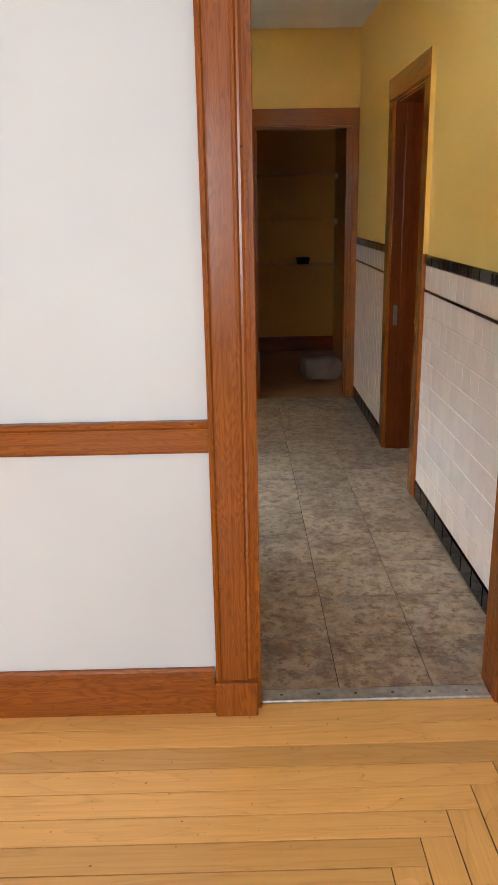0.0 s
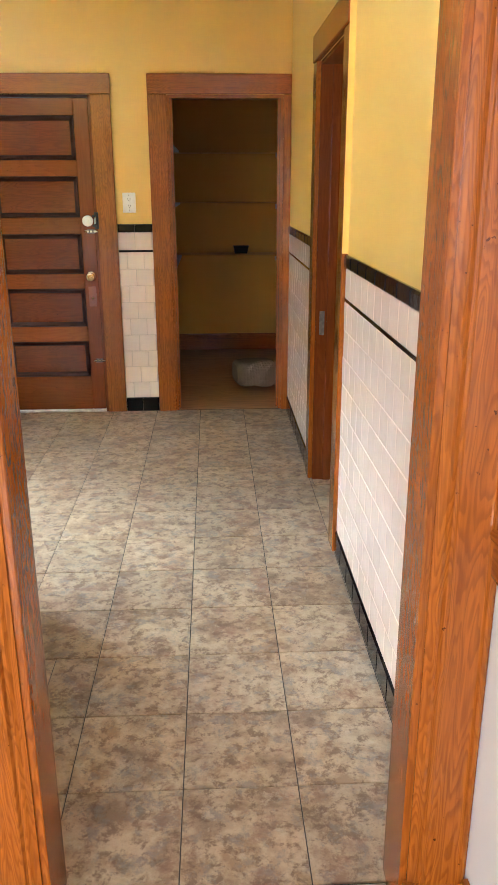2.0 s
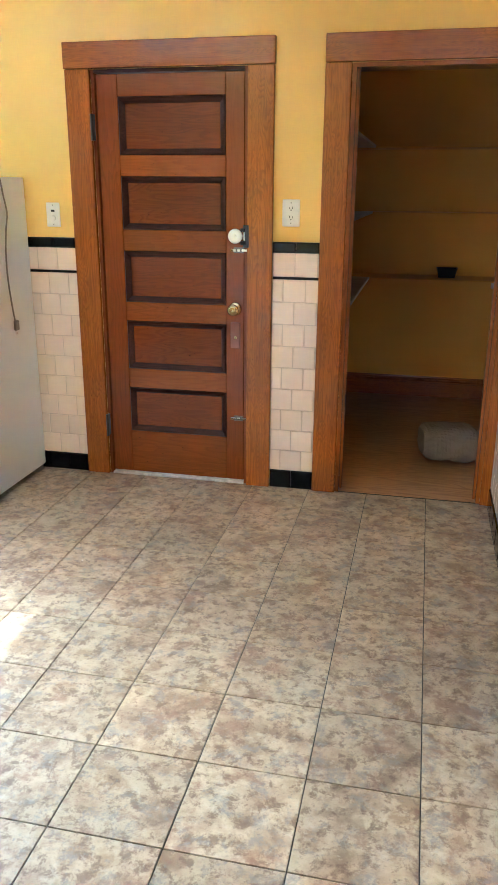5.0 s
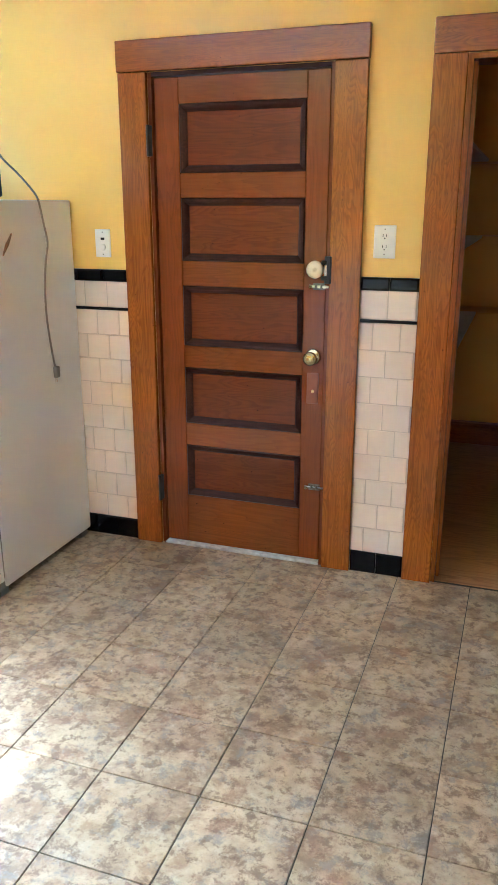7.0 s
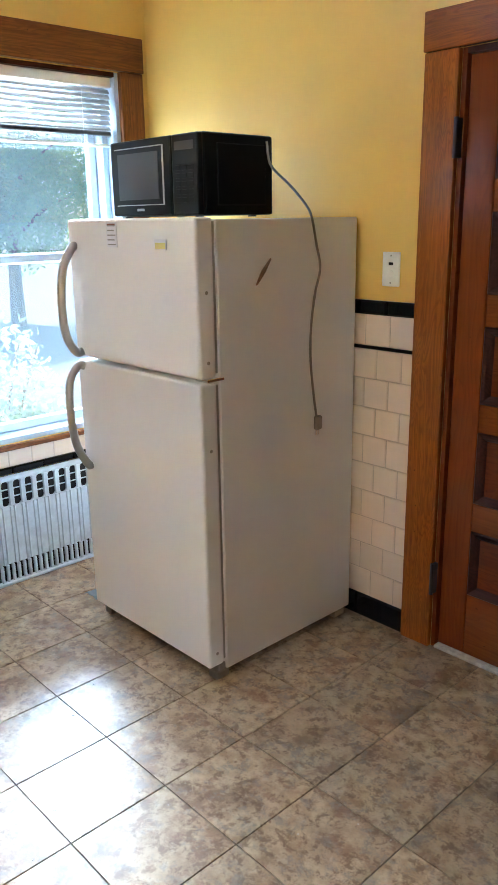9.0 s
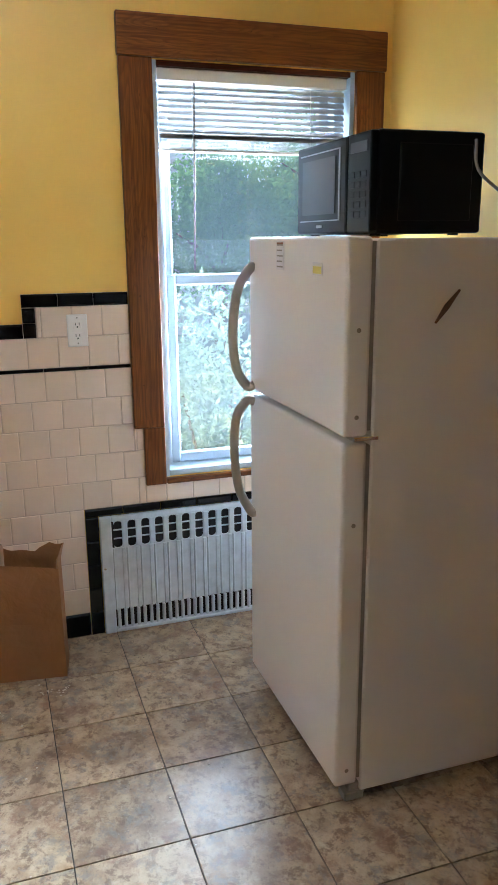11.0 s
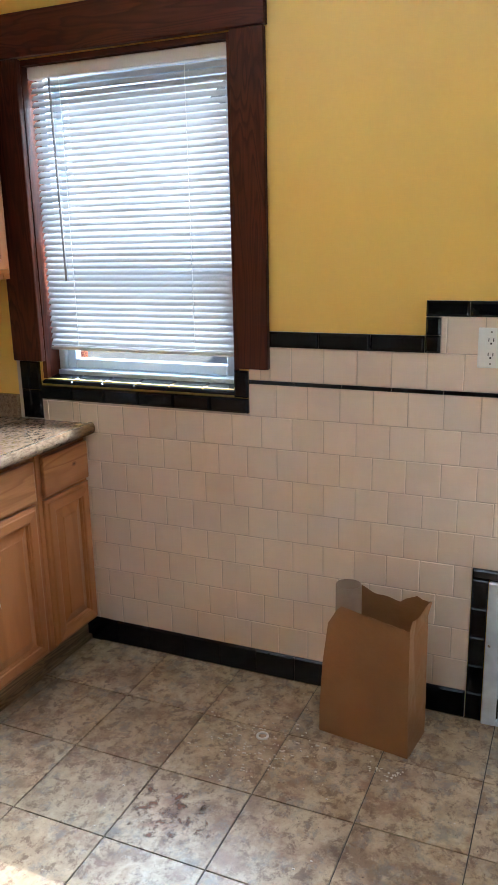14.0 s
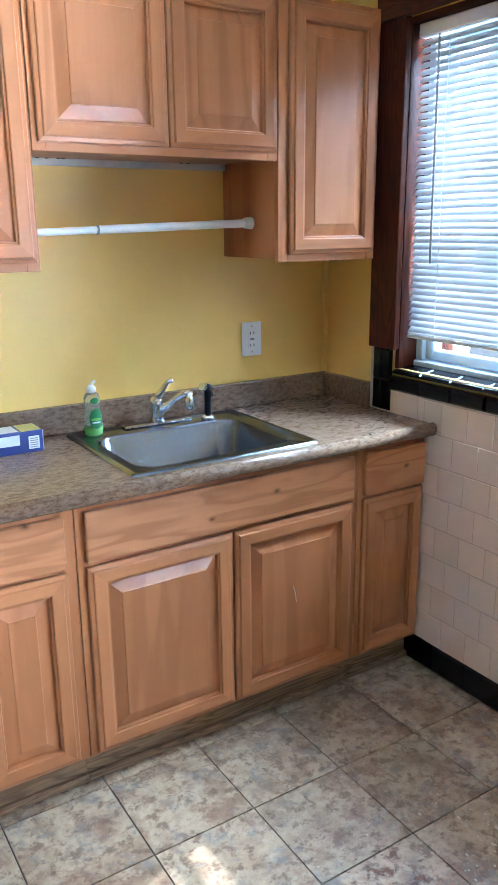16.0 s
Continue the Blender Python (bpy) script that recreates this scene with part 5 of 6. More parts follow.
# ---- paper bag with a cardboard tube ----
bag = thing("paper_bag", (-2.52, 4.51, 0), "open brown paper grocery bag standing on tile floor", "bag")
rnd = random.Random(3)
bm = bmesh.new()
rings = []
rot = Matrix.Translation((-2.530, 4.522, 0.001)) @ Matrix.Rotation(radians(-8), 4, "Z")
NK, NL, HALF_W, HALF_D = 64, 20, 0.150, 0.078
waves = [(rnd.uniform(0, 6.3), rnd.uniform(14, 40), rnd.uniform(8, 30)) for _ in range(5)]


def bag_top(side, f):
    """Height of the torn rim: front slopes, its left shoulder is crushed, the back is ragged."""
    if side == 0:
        return 0.392 + 0.068 * min(1, f / 0.16) if f < 0.16 else 0.460 - 0.038 * (f - 0.16)
    if side == 1:
        return 0.428 + 0.030 * f + 0.012 * math.sin(9 * f)
    if side == 2:
        return 0.450 + 0.010 * math.sin(7 * f + 2) + 0.005 * math.sin(17 * f) + (0.012 if 0.08 < f < 0.3 else 0.0)
    return 0.455 - 0.063 * f


for lev in range(NL + 1):
    h = lev / NL
    ring = []
    for k in range(NK):
        u = k / NK * 4
        side, f = int(u), u - int(u)
        px, py = [(-1 + 2 * f, -1), (1, -1 + 2 * f), (1 - 2 * f, 1), (-1, 1 - 2 * f)][side]
        z = h * bag_top(side, f)
        w, d = HALF_W * (1 - 0.03 * h), HALF_D * (1 + 0.06 * math.sin(2.6 * h))
        gusset = 0.022 * (1 - abs(2 * f - 1)) * max(0.0, h - 0.12)
        dent = sum(0.0011 * math.sin(a + b * z + c * px * HALF_W) for a, b, c in waves) * min(1, 4 * h)
        fold = -0.0022 * sum(max(0.0, 1 - abs(z - zf - 0.01 * px) / 0.012) for zf in (0.135, 0.225))
        x = -py * d + (dent + fold) * (-1 if py > 0 else 1) * (1 if side in (0, 2) else 0)
        y = px * w
        if side in (1, 3):
            y -= math.copysign(gusset - dent, px) + math.copysign(0.003 * max(0.0, 1 - abs(z - 0.16 - 0.05 * f) / 0.012), px)
        if px < 0:
            y += 0.026 * h ** 2 * -px
        if side == 1 and h > 0.85:
            y += 0.020 * (h - 0.85) / 0.15 * f
        ring.append(bm.verts.new(rot @ Vector((x, y, z))))
    rings.append(ring)
for a, b in zip(rings, rings[1:]):
    for i in range(NK):
        bm.faces.new((a[i], a[(i + 1) % NK], b[(i + 1) % NK], b[i]))
bm.faces.new(rings[0])
sack = part("sack", bm, KRAFT, bag)
flap = bmesh.new()
flap_at = [rot @ Vector((x, HALF_W + 0.0022, z)) for x, z in ((HALF_D - 0.004, 0.004), (-HALF_D + 0.004, 0.004), (-0.020, 0.105), (HALF_D - 0.012, 0.132))]
flap.faces.new([flap.verts.new(q) for q in flap_at])
bmesh.ops.solidify(flap, geom=flap.faces[:], thickness=0.001)
part("side_fold", flap, KRAFT, bag, "folded paper flap at side")
sol = sack.modifiers.new("paper", "SOLIDIFY")
sol.thickness = 0.0012
bm = bmesh.new()
ring_data = [(0.041, 0.02), (0.041, 0.496), (0.036, 0.496), (0.036, 0.02)]
lathe(bm, (-2.545, 4.435, 0.0), ring_data, 24)
tagged(part("cardboard_tube", bm, TUBE_CARD, None, "", True), "empty cardboard tube standing in paper bag", "tube")

# ---- pantry ----
for k, z in enumerate((0.900, 1.345, 1.770)):
    sh = thing("shelf", (-0.2, 7.4, z), "thin white shelf board on brackets in pantry", "shelf", "pantry shelves")
    part("side_board", boxes(((-0.348, 6.45, z), (0.130, 7.895, z + 0.016)), bevel=0.002), SHELF_WHITE, sh)
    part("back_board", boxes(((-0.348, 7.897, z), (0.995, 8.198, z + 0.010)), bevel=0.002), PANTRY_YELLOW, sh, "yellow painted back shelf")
    for y in (6.75, 7.55):
        bm = bmesh.new()
        box(bm, (-0.346, y - 0.009, z - 0.20), (-0.338, y + 0.009, z - 0.001))
        box(bm, (-0.338, y - 0.009, z - 0.010), (0.05, y + 0.009, z - 0.001))
        tube(bm, [(-0.340, y, z - 0.19), (0.02, y, z - 0.008)], 0.006, 6)
        part("bracket", bm, SHELF_WHITE, sh)
    part("bracket", boxes(((0.962, 7.90, z - 0.040), (0.994, 7.92, z - 0.001)), bevel=0.002), SHELF_WHITE, sh)
trm = run_profile("baseboard_pantry", "base", -0.349, 0.999, 8.199, "x", -1, TRIM_X, "dim wooden baseboard in pantry")
tray = thing("plastic_tray", (0.66, 8.0, 0.918), "small black plastic tray on pantry shelf", "tray")
bm = bmesh.new()
lv = [(0.055, 0.0), (0.068, 0.062), (0.072, 0.064), (0.065, 0.062), (0.052, 0.004)]
rings = [[bm.verts.new((0.66 + sx * r, 7.99 + sy * r * 0.8, 0.9185 + h)) for sx, sy in ((-1, -1), (1, -1), (1, 1), (-1, 1))] for r, h in lv]
for a, b in zip(rings, rings[1:]):
    for i in range(4):
        bm.faces.new((a[i], a[(i + 1) % 4], b[(i + 1) % 4], b[i]))
bm.faces.new(rings[0])
bm.faces.new(rings[-1])
part("body", bm, BLACK_PLASTIC, tray)
bm = bmesh.new()
rings = []
rr = random.Random(9)
folds = [(rr.uniform(0, 6.3), rr.uniform(2, 7), rr.uniform(6, 18)) for _ in range(6)]
for i in range(17):
    f = i / 16
    cx, cy = 0.560 + 0.315 * f, 6.705 + 0.03 * f
    e = 0.108 * (1 - abs(2 * f - 1) ** 6 * 0.35)
    ring = []
    for k in range(32):
        a = 2 * math.pi * k / 32
        q = e * (0.96 + sum(0.036 * math.sin(ph + na * a + nf * f) for ph, na, nf in folds))
        y, z = math.copysign(abs(math.cos(a)) ** 0.6, math.cos(a)) * q * 1.2, math.copysign(abs(math.sin(a)) ** 0.7, math.sin(a)) * q
        ring.append(bm.verts.new((cx - 0.25 * y, cy + y, 0.113 + max(z, -0.112))))
    rings.append(ring)
for a, b in zip(rings, rings[1:]):
    for k in range(32):
        bm.faces.new((a[k], a[(k + 1) % 32], b[(k + 1) % 32], b[k]))
bm.faces.new(rings[0])
bm.faces.new(rings[-1])
tagged(part("paper_sack", bm, SACK), "crumpled pale paper sack lying on pantry floor", "sack")


# ---- switches and outlets ----
def plate_at(kind, m, label, w=0.074, h=0.118):
    root = tagged(part("outlet" if kind == "outlet" else "switch", boxes(((-w / 2, -h / 2, 0), (w / 2, h / 2, 0.006)), bevel=0.003, seg=2), WHITE_PLASTIC), label, "outlet" if kind == "outlet" else "light switch", "wall plates")
    root.matrix_basis = m

    def sub(nm, items, mat, bevel=0.0008):
        o = part(nm, boxes(*items, bevel=bevel), mat, root)
        o.matrix_parent_inverse = Matrix()
        return o
    if kind == "outlet":
        for dz in (-0.021, 0.021):
            s = sub("socket", [((-0.016, dz - 0.014, 0.006), (0.016, dz + 0.014, 0.0078))], WHITE_PLASTIC, 0.0015)
            for lo, hi in (((-0.008, dz - 0.002), (-0.0055, dz + 0.008)), ((0.0055, dz - 0.002), (0.008, dz + 0.008)), ((-0.0025, dz - 0.010), (0.0025, dz - 0.005))):
                sub("slot", [((lo[0], lo[1], 0.0076), (hi[0], hi[1], 0.0082))], BLACK_PLASTIC, 0)
    elif kind == "gfci":
        sub("insert", [((-0.017, -0.034, 0.006), (0.017, 0.034, 0.0085))], WHITE_PLASTIC, 0.0012)
        for dz in (-0.022, 0.022):
            for dx in (-0.007, 0.007):
                sub("slot", [((dx - 0.0014, dz - 0.005, 0.0083), (dx + 0.0014, dz + 0.005, 0.009))], BLACK_PLASTIC, 0)
        sub("test_button", [((-0.008, -0.004, 0.0083), (0.008, 0.004, 0.0095))], GASKET, 0)
    else:
        if kind == "switch":
            sub("toggle_frame", [((-0.006, -0.013, 0.006), (0.006, 0.013, 0.0075))], GASKET, 0)
        if kind == "switch":
            sub("toggle", [((-0.004, 0.000, 0.007), (0.004, 0.010, 0.018))], WHITE_PLASTIC)
        else:
            sub("dark_window", [((-0.009, 0.014, 0.006), (0.009, 0.024, 0.0082))], BLACK_PLASTIC)
            dial = part("dial", lathe(bmesh.new(), (0, -0.016, 0.006), [(0.014, 0.0), (0.0135, 0.004), (0.011, 0.006)], 20), WHITE_PLASTIC, root)
            dial.matrix_parent_inverse = Matrix()
    sub("screw", [((-0.0025, 0.044, 0.0058), (0.0025, 0.049, 0.0068)), ((-0.0025, -0.049, 0.0058), (0.0025, -0.044, 0.0068))], GASKET, 0)
    return root


def on_wall(side, u, z, off=0.0):
    if side == "W":
        return Matrix(((0, 0, 1, WEST + off), (1, 0, 0, u), (0, 1, 0, z), (0, 0, 0, 1)))
    if side == "N":
        return Matrix(((1, 0, 0, u), (0, 0, -1, NORTH - off), (0, 1, 0, z), (0, 0, 0, 1)))
    if side == "S":
        return Matrix(((-1, 0, 0, u), (0, 0, 1, SINK + off), (0, 1, 0, z), (0, 0, 0, 1)))
    if side == "P":
        return Matrix(((0, 0, 1, STUB + off), (1, 0, 0, u), (0, 1, 0, z), (0, 0, 0, 1)))
    return Matrix(((0, 0, -1, (EAST if side == "E" else 0.897) - off), (-1, 0, 0, u), (0, 1, 0, z), (0, 0, 0, 1)))


plate_at("outlet", on_wall("W", 4.805, 1.232, 0.009), "white outlet plate on cream tile")
plate_at("outlet", on_wall("N", -0.130, 1.395), "white double outlet plate on yellow wall", 0.084, 0.124)
plate_at("dark_switch", on_wall("N", -1.352, 1.372), "white switch plate with dark window and dial on yellow wall")
plate_at("gfci", on_wall("S", -2.382, 1.145), "white outlet plate above worktop", 0.084, 0.124)
plate_at("switch", on_wall("D", 1.868, 1.240), "white switch plate on white dining wall")

# conduit-like bead in the corner behind the worktop
trim("trim_corner_bead", (WEST + 0.001, SINK + 0.004, 0.993), (WEST + 0.022, SINK + 0.020, TOP), YELLOW, "yellow painted corner bead")


# ---- outdoors ----
ground = part("ground", boxes(((-420, -420, -1.0), (420, 420, -0.9))), GROUND)
tagged(ground, "pale sunlit gravel and dirt outside windows", "ground", kind="structure")


def foliage(at, radii, count, size, material, seed, clumps=14):
    """A crown of many small leaves in clumps, with gaps between them."""
    r = random.Random(seed)
    centres = []
    for _ in range(clumps):
        v = Vector((r.gauss(0, 1), r.gauss(0, 1), r.gauss(0, 1))).normalized() * r.uniform(0.35, 0.85)
        centres.append((Vector(at) + Vector((v.x * radii[0], v.y * radii[1], v.z * radii[2])), r.uniform(0.28, 0.5)))
    verts, faces = [], []
    for _ in range(count):
        c, s = r.choice(centres)
        d = Vector((r.gauss(0, 1), r.gauss(0, 1), r.gauss(0, 1))).normalized() * r.uniform(0.5, 1.0) * s
        p = c + Vector((d.x * radii[0], d.y * radii[1], d.z * radii[2]))
        a = Vector((r.gauss(0, 1), r.gauss(0, 1), r.gauss(0, 1))).normalized()
        b = a.cross(Vector((r.gauss(0, 1), r.gauss(0, 1), r.gauss(0, 1)))).normalized()
        l, w = size * r.uniform(0.7, 1.3), size * r.uniform(0.35, 0.6)
        i = len(verts)
        verts += [p - a * l, p + b * w, p + a * l, p - b * w]
        faces.append((i, i + 1, i + 2, i + 3))
    me = bpy.data.meshes.new("crown")
    me.from_pydata([tuple(v) for v in verts], [], faces)
    me.materials.append(material)
    return me


def tree(at, height, spread, seed, material, label, dense=1.0):
    root = thing("tree", at, label, "tree", "trees outside")
    x, y, z = at
    bm = bmesh.new()
    tube(bm, [(x, y, z), (x + 0.05, y, z + height * 0.25), (x - 0.05, y + 0.1, z + height * 0.55), (x, y, z + height * 0.85)], [0.20, 0.15, 0.10, 0.03], 10)
    r = random.Random(seed)
    for k in range(6):
        a = k * 1.05 + r.uniform(-0.3, 0.3)
        h = z + height * r.uniform(0.3, 0.6)
        tube(bm, [(x, y, h), (x + math.cos(a) * spread * 0.4, y + math.sin(a) * spread * 0.4, h + height * 0.15), (x + math.cos(a) * spread * 0.8, y + math.sin(a) * spread * 0.8, h + height * 0.22)], [0.07, 0.045, 0.015], 7)
    part("trunk", bm, BARK, root)
    me = foliage((x, y, z + height * 0.62), (spread, spread, height * 0.42), int(11000 * spread * dense), 0.07, material, seed, 70)
    crown = new("crown", me)
    crown.parent = root
    crown.matrix_parent_inverse = world_of(root).inverted()
    return root


tree((-17.0, 9.6, -0.9), 4.3, 1.7, 4, LEAF, "broad leafy green tree outside window")
tree((-17.6, 12.8, -0.9), 5.4, 2.4, 6, LEAF, "broad leafy green tree outside window")
tree((-21.0, 23.0, -0.9), 6.0, 4.0, 12, LEAF, "broad leafy green tree outside window")
tree((-30.0, 9.0, -0.9), 6.4, 4.0, 8, LEAF, "broad leafy green tree outside window")
# added tree out of view, only blocks the sun from the radiator window
tree((-9.2, 4.0, -0.9), 11.5, 2.0, 15, LEAF, "unseen tall leafy tree added to shade radiator window", 1.2)
bush = thing("bush", (-5.2, 6.1, -0.9), "pale sunlit leafy bush close to window", "bush")
crown = new("crown", foliage((-5.2, 6.1, 0.15), (0.8, 0.8, 1.05), 9000, 0.032, PALE_LEAF, 21, 26))
crown.parent = bush
crown.matrix_parent_inverse = world_of(bush).inverted()
bm = bmesh.new()
for k in range(7):
    a = k * 0.9
    tube(bm, [(-5.2, 6.1, -0.92), (-5.2 + 0.25 * math.cos(a), 6.1 + 0.25 * math.sin(a), -0.2), (-5.2 + 0.55 * math.cos(a), 6.1 + 0.55 * math.sin(a), 0.7)], [0.03, 0.02, 0.008], 6)
part("stem", bm, BARK, bush)

house = thing("house", (-22, 2.0, -0.9), "pale neighbouring house with level siding", "house")
part("wall", boxes(((-27, -4.0, -0.95), (-20.2, 10.2, 5.2))), SIDING, house)
for k in range(38):
    z = -0.8 + k * 0.155
    part("siding_board", boxes(((-20.2, -4.0, z), (-20.17, 10.2, z + 0.145))), SIDING, house)
bm = bmesh.new()
vs = [bm.verts.new(p) for p in ((-27.4, -4.4, 5.1), (-19.8, -4.4, 5.1), (-19.8, 10.6, 5.1), (-27.4, 10.6, 5.1), (-23.6, -4.4, 7.6), (-23.6, 10.6, 7.6))]
for q in ((0, 1, 4), (1, 2, 5, 4), (2, 3, 5), (3, 0, 4, 5), (0, 3, 2, 1)):
    bm.faces.new([vs[i] for i in q])
part("roof", bm, ROOF, house)
for y in (-2.2, 1.0, 3.6):
    w = part("window", boxes(((-20.17, y - 0.5, 1.4), (-20.10, y + 0.5, 2.9)), bevel=0.01), VINYL_SHADED, house)
    part("pane", boxes(((-20.101, y - 0.42, 1.48), (-20.095, y + 0.42, 2.82))), DARK_SCREEN, w)


# ---- pieces: wall tiles, floor tiles, floor boards ----
piece_meshes = {}


def piece(kind, w, h, d, chamfer, material):
    """A chamfered flat piece lying in its own x and y, shared by all alike."""
    key = (kind, round(w, 3), round(h, 3), d, material.name)
    if key not in piece_meshes:
        a, b, c = w / 2, h / 2, min(chamfer, w / 3, h / 3)
        v = [(-a, -b, 0), (a, -b, 0), (a, b, 0), (-a, b, 0), (-a, -b, d - c), (a, -b, d - c), (a, b, d - c), (-a, b, d - c),
             (-a + c, -b + c, d), (a - c, -b + c, d), (a - c, b - c, d), (-a + c, b - c, d)]
        f = [(8, 9, 10, 11)] + [(i, (i + 1) % 4, 4 + (i + 1) % 4, 4 + i) for i in range(4)] + [(4 + i, 4 + (i + 1) % 4, 8 + (i + 1) % 4, 8 + i) for i in range(4)]
        me = bpy.data.meshes.new(kind)
        me.from_pydata(v, [], f)
        me.materials.append(material)
        piece_meshes[key] = me
    return piece_meshes[key]


rp = random.Random(11)


def lay(kind, parent, m, w, h, d, chamfer, material, wobble=0.0):
    ob = new(kind, piece(kind, w, h, d, chamfer, material))
    ob.parent = parent
    ob.matrix_parent_inverse = world_of(parent).inverted()
    tilt = Matrix.Rotation(rp.uniform(-wobble, wobble), 4, "X") @ Matrix.Rotation(rp.uniform(-wobble, wobble), 4, "Y") if wobble else Matrix()
    ob.matrix_basis = m @ tilt
    return ob


PW = 0.1098


def wall_tiles(side, parent, regions, holes, phase):
    """Rows of square glazed tiles in running bond; regions are (u0, u1, z0, z1)."""
    for u0, u1, z0, z1, row0 in regions:
        rows = max(1, round((z1 - z0) / PW))
        ph = (z1 - z0) / rows
        for r in range(rows):
            a = phase + (PW / 2 if (r + row0) % 2 else 0)
            k = math.floor((u0 - a) / PW)
            while a + k * PW < u1:
                rect = [(max(u0, a + k * PW), min(u1, a + (k + 1) * PW), z0 + r * ph, z0 + (r + 1) * ph)]
                for h in holes:
                    rect = cut(rect, h)
                for p, q, s, t in rect:
                    if q - p > 0.008 and t - s > 0.008:
                        lay("tile", parent, on_wall(side, (p + q) / 2, (s + t) / 2, 0.001), q - p - 0.0015, t - s - 0.0015, 0.0075, 0.0026, WALL_TILE, 0.009)
                k += 1


def strip_tiles(side, parent, u0, u1, z0, z1, length, thick=0.010, chamfer=0.003, upright=False, kind="black_tile"):
    n = max(1, round(((z1 - z0) if upright else (u1 - u0)) / length))
    for i in range(n):
        if upright:
            a, b = z0 + (z1 - z0) * i / n, z0 + (z1 - z0) * (i + 1) / n
            lay(kind, parent, on_wall(side, (u0 + u1) / 2, (a + b) / 2, 0.001), u1 - u0 - 0.0015, b - a - 0.0015, thick, chamfer, BLACK_TILE, 0.004)
        else:
            a, b = u0 + (u1 - u0) * i / n, u0 + (u1 - u0) * (i + 1) / n
            lay(kind, parent, on_wall(side, (a + b) / 2, (z0 + z1) / 2, 0.001), b - a - 0.0015, z1 - z0 - 0.0015, thick, chamfer, BLACK_TILE, 0.004)


def grout(name, side, rects, holes):
    bm = bmesh.new()
    for rect in rects:
        rs = [rect]
        for h in holes:
            rs = cut(rs, h)
        for a, b, c, d in rs:
            box(bm, (-0.5 * (b - a), -0.5 * (d - c), 0.0), (0.5 * (b - a), 0.5 * (d - c), 0.0050))
            new_v = list(bm.verts)[-8:]
            m = on_wall(side, (a + b) / 2, (c + d) / 2, 0.001)
            for v in new_v:
                v.co = m @ v.co
    return tagged(part(name, bm, GROUT), "brown-grey grout bed of tiled wainscot", "tile bed", kind="structure")


Z_BASE, Z_LINE0, Z_LINE1, Z_CAP0, Z_CAP1 = 0.098, 1.084, 1.098, 1.210, 1.262

# west wall
holes_w = [(4.997, 6.07, 0.845, 2.4), (5.034, 6.07, 0.612, 0.846), (3.06, 4.034, 1.126, 2.4), (3.078, 3.168, 0.903, 1.13), (3.168, 4.030, 0.982, 1.14), (3.977, 4.030, 0.98, 1.130), (4.034, 4.107, 1.136, 2.4),
           (4.787, 5.990, -0.01, 0.536)]
bed_w = grout("tile_bed_west", "W", [(3.40, 6.06, 0.0, 1.262), (4.613, 4.996, 1.262, 1.367), (3.06, 3.40, 0.86, 1.13)], holes_w)
strip_tiles("W", bed_w, 3.288, 4.786, 0.0, Z_BASE, 0.152, 0.014, 0.006)
wall_tiles("W", bed_w, [(3.335, 6.06, Z_BASE, Z_LINE0, 0), (3.10, 3.335, 0.872, Z_LINE0, 1)], holes_w, 3.3596)
for a, b in ((4.031, 4.996),):
    strip_tiles("W", bed_w, a, b, Z_LINE0, Z_LINE1, 0.152, 0.009, 0.002)
wall_tiles("W", bed_w, [(4.107, 4.996, Z_LINE1, Z_CAP0, 1), (4.660, 4.996, Z_CAP0, 1.320, 0)], [(4.031, 4.107, 1.136, 1.3)], 3.3596)
wall_tiles("W", bed_w, [(4.031, 4.107, Z_LINE1, 1.135, 1)], [], 3.3596)
strip_tiles("W", bed_w, 4.108, 4.612, Z_CAP0, Z_CAP1, 0.152, 0.016, 0.007)
strip_tiles("W", bed_w, 4.613, 4.659, Z_CAP0, 1.318, 0.055, 0.016, 0.007, upright=True)
strip_tiles("W", bed_w, 4.613, 4.996, 1.320, 1.367, 0.152, 0.016, 0.007)
# black surround of the sink window
strip_tiles("W", bed_w, 3.169, 4.029, 0.982, 1.034, 0.135, 0.018, 0.007)
strip_tiles("W", bed_w, 3.977, 4.029, 1.035, 1.128, 0.10, 0.016, 0.006, upright=True)
strip_tiles("W", bed_w, 3.078, 3.122, 0.904, 1.125, 0.11, 0.014, 0.005, upright=True)
strip_tiles("W", bed_w, 3.123, 3.167, 0.904, 1.125, 0.11, 0.014, 0.005, upright=True)
for i in range(6):
    a = 3.182 + i * 0.1345
    m = Matrix(((0, -0.985, 0.17, -2.750), (1, 0, 0, a + 0.067), (0, 0.17, 0.985, 1.050), (0, 0, 0, 1)))
    lay("black_tile", bed_w, m, 0.1325, 0.082, 0.012, 0.005, BLACK_TILE)
# black border of the radiator recess
strip_tiles("W", bed_w, 4.788, 4.840, 0.0, 0.502, 0.107, 0.014, 0.005, upright=True)
strip_tiles("W", bed_w, 5.937, 5.989, 0.0, 0.502, 0.107, 0.014, 0.005, upright=True)
strip_tiles("W", bed_w, 4.788, 5.989, 0.503, 0.535, 0.15, 0.014, 0.005)

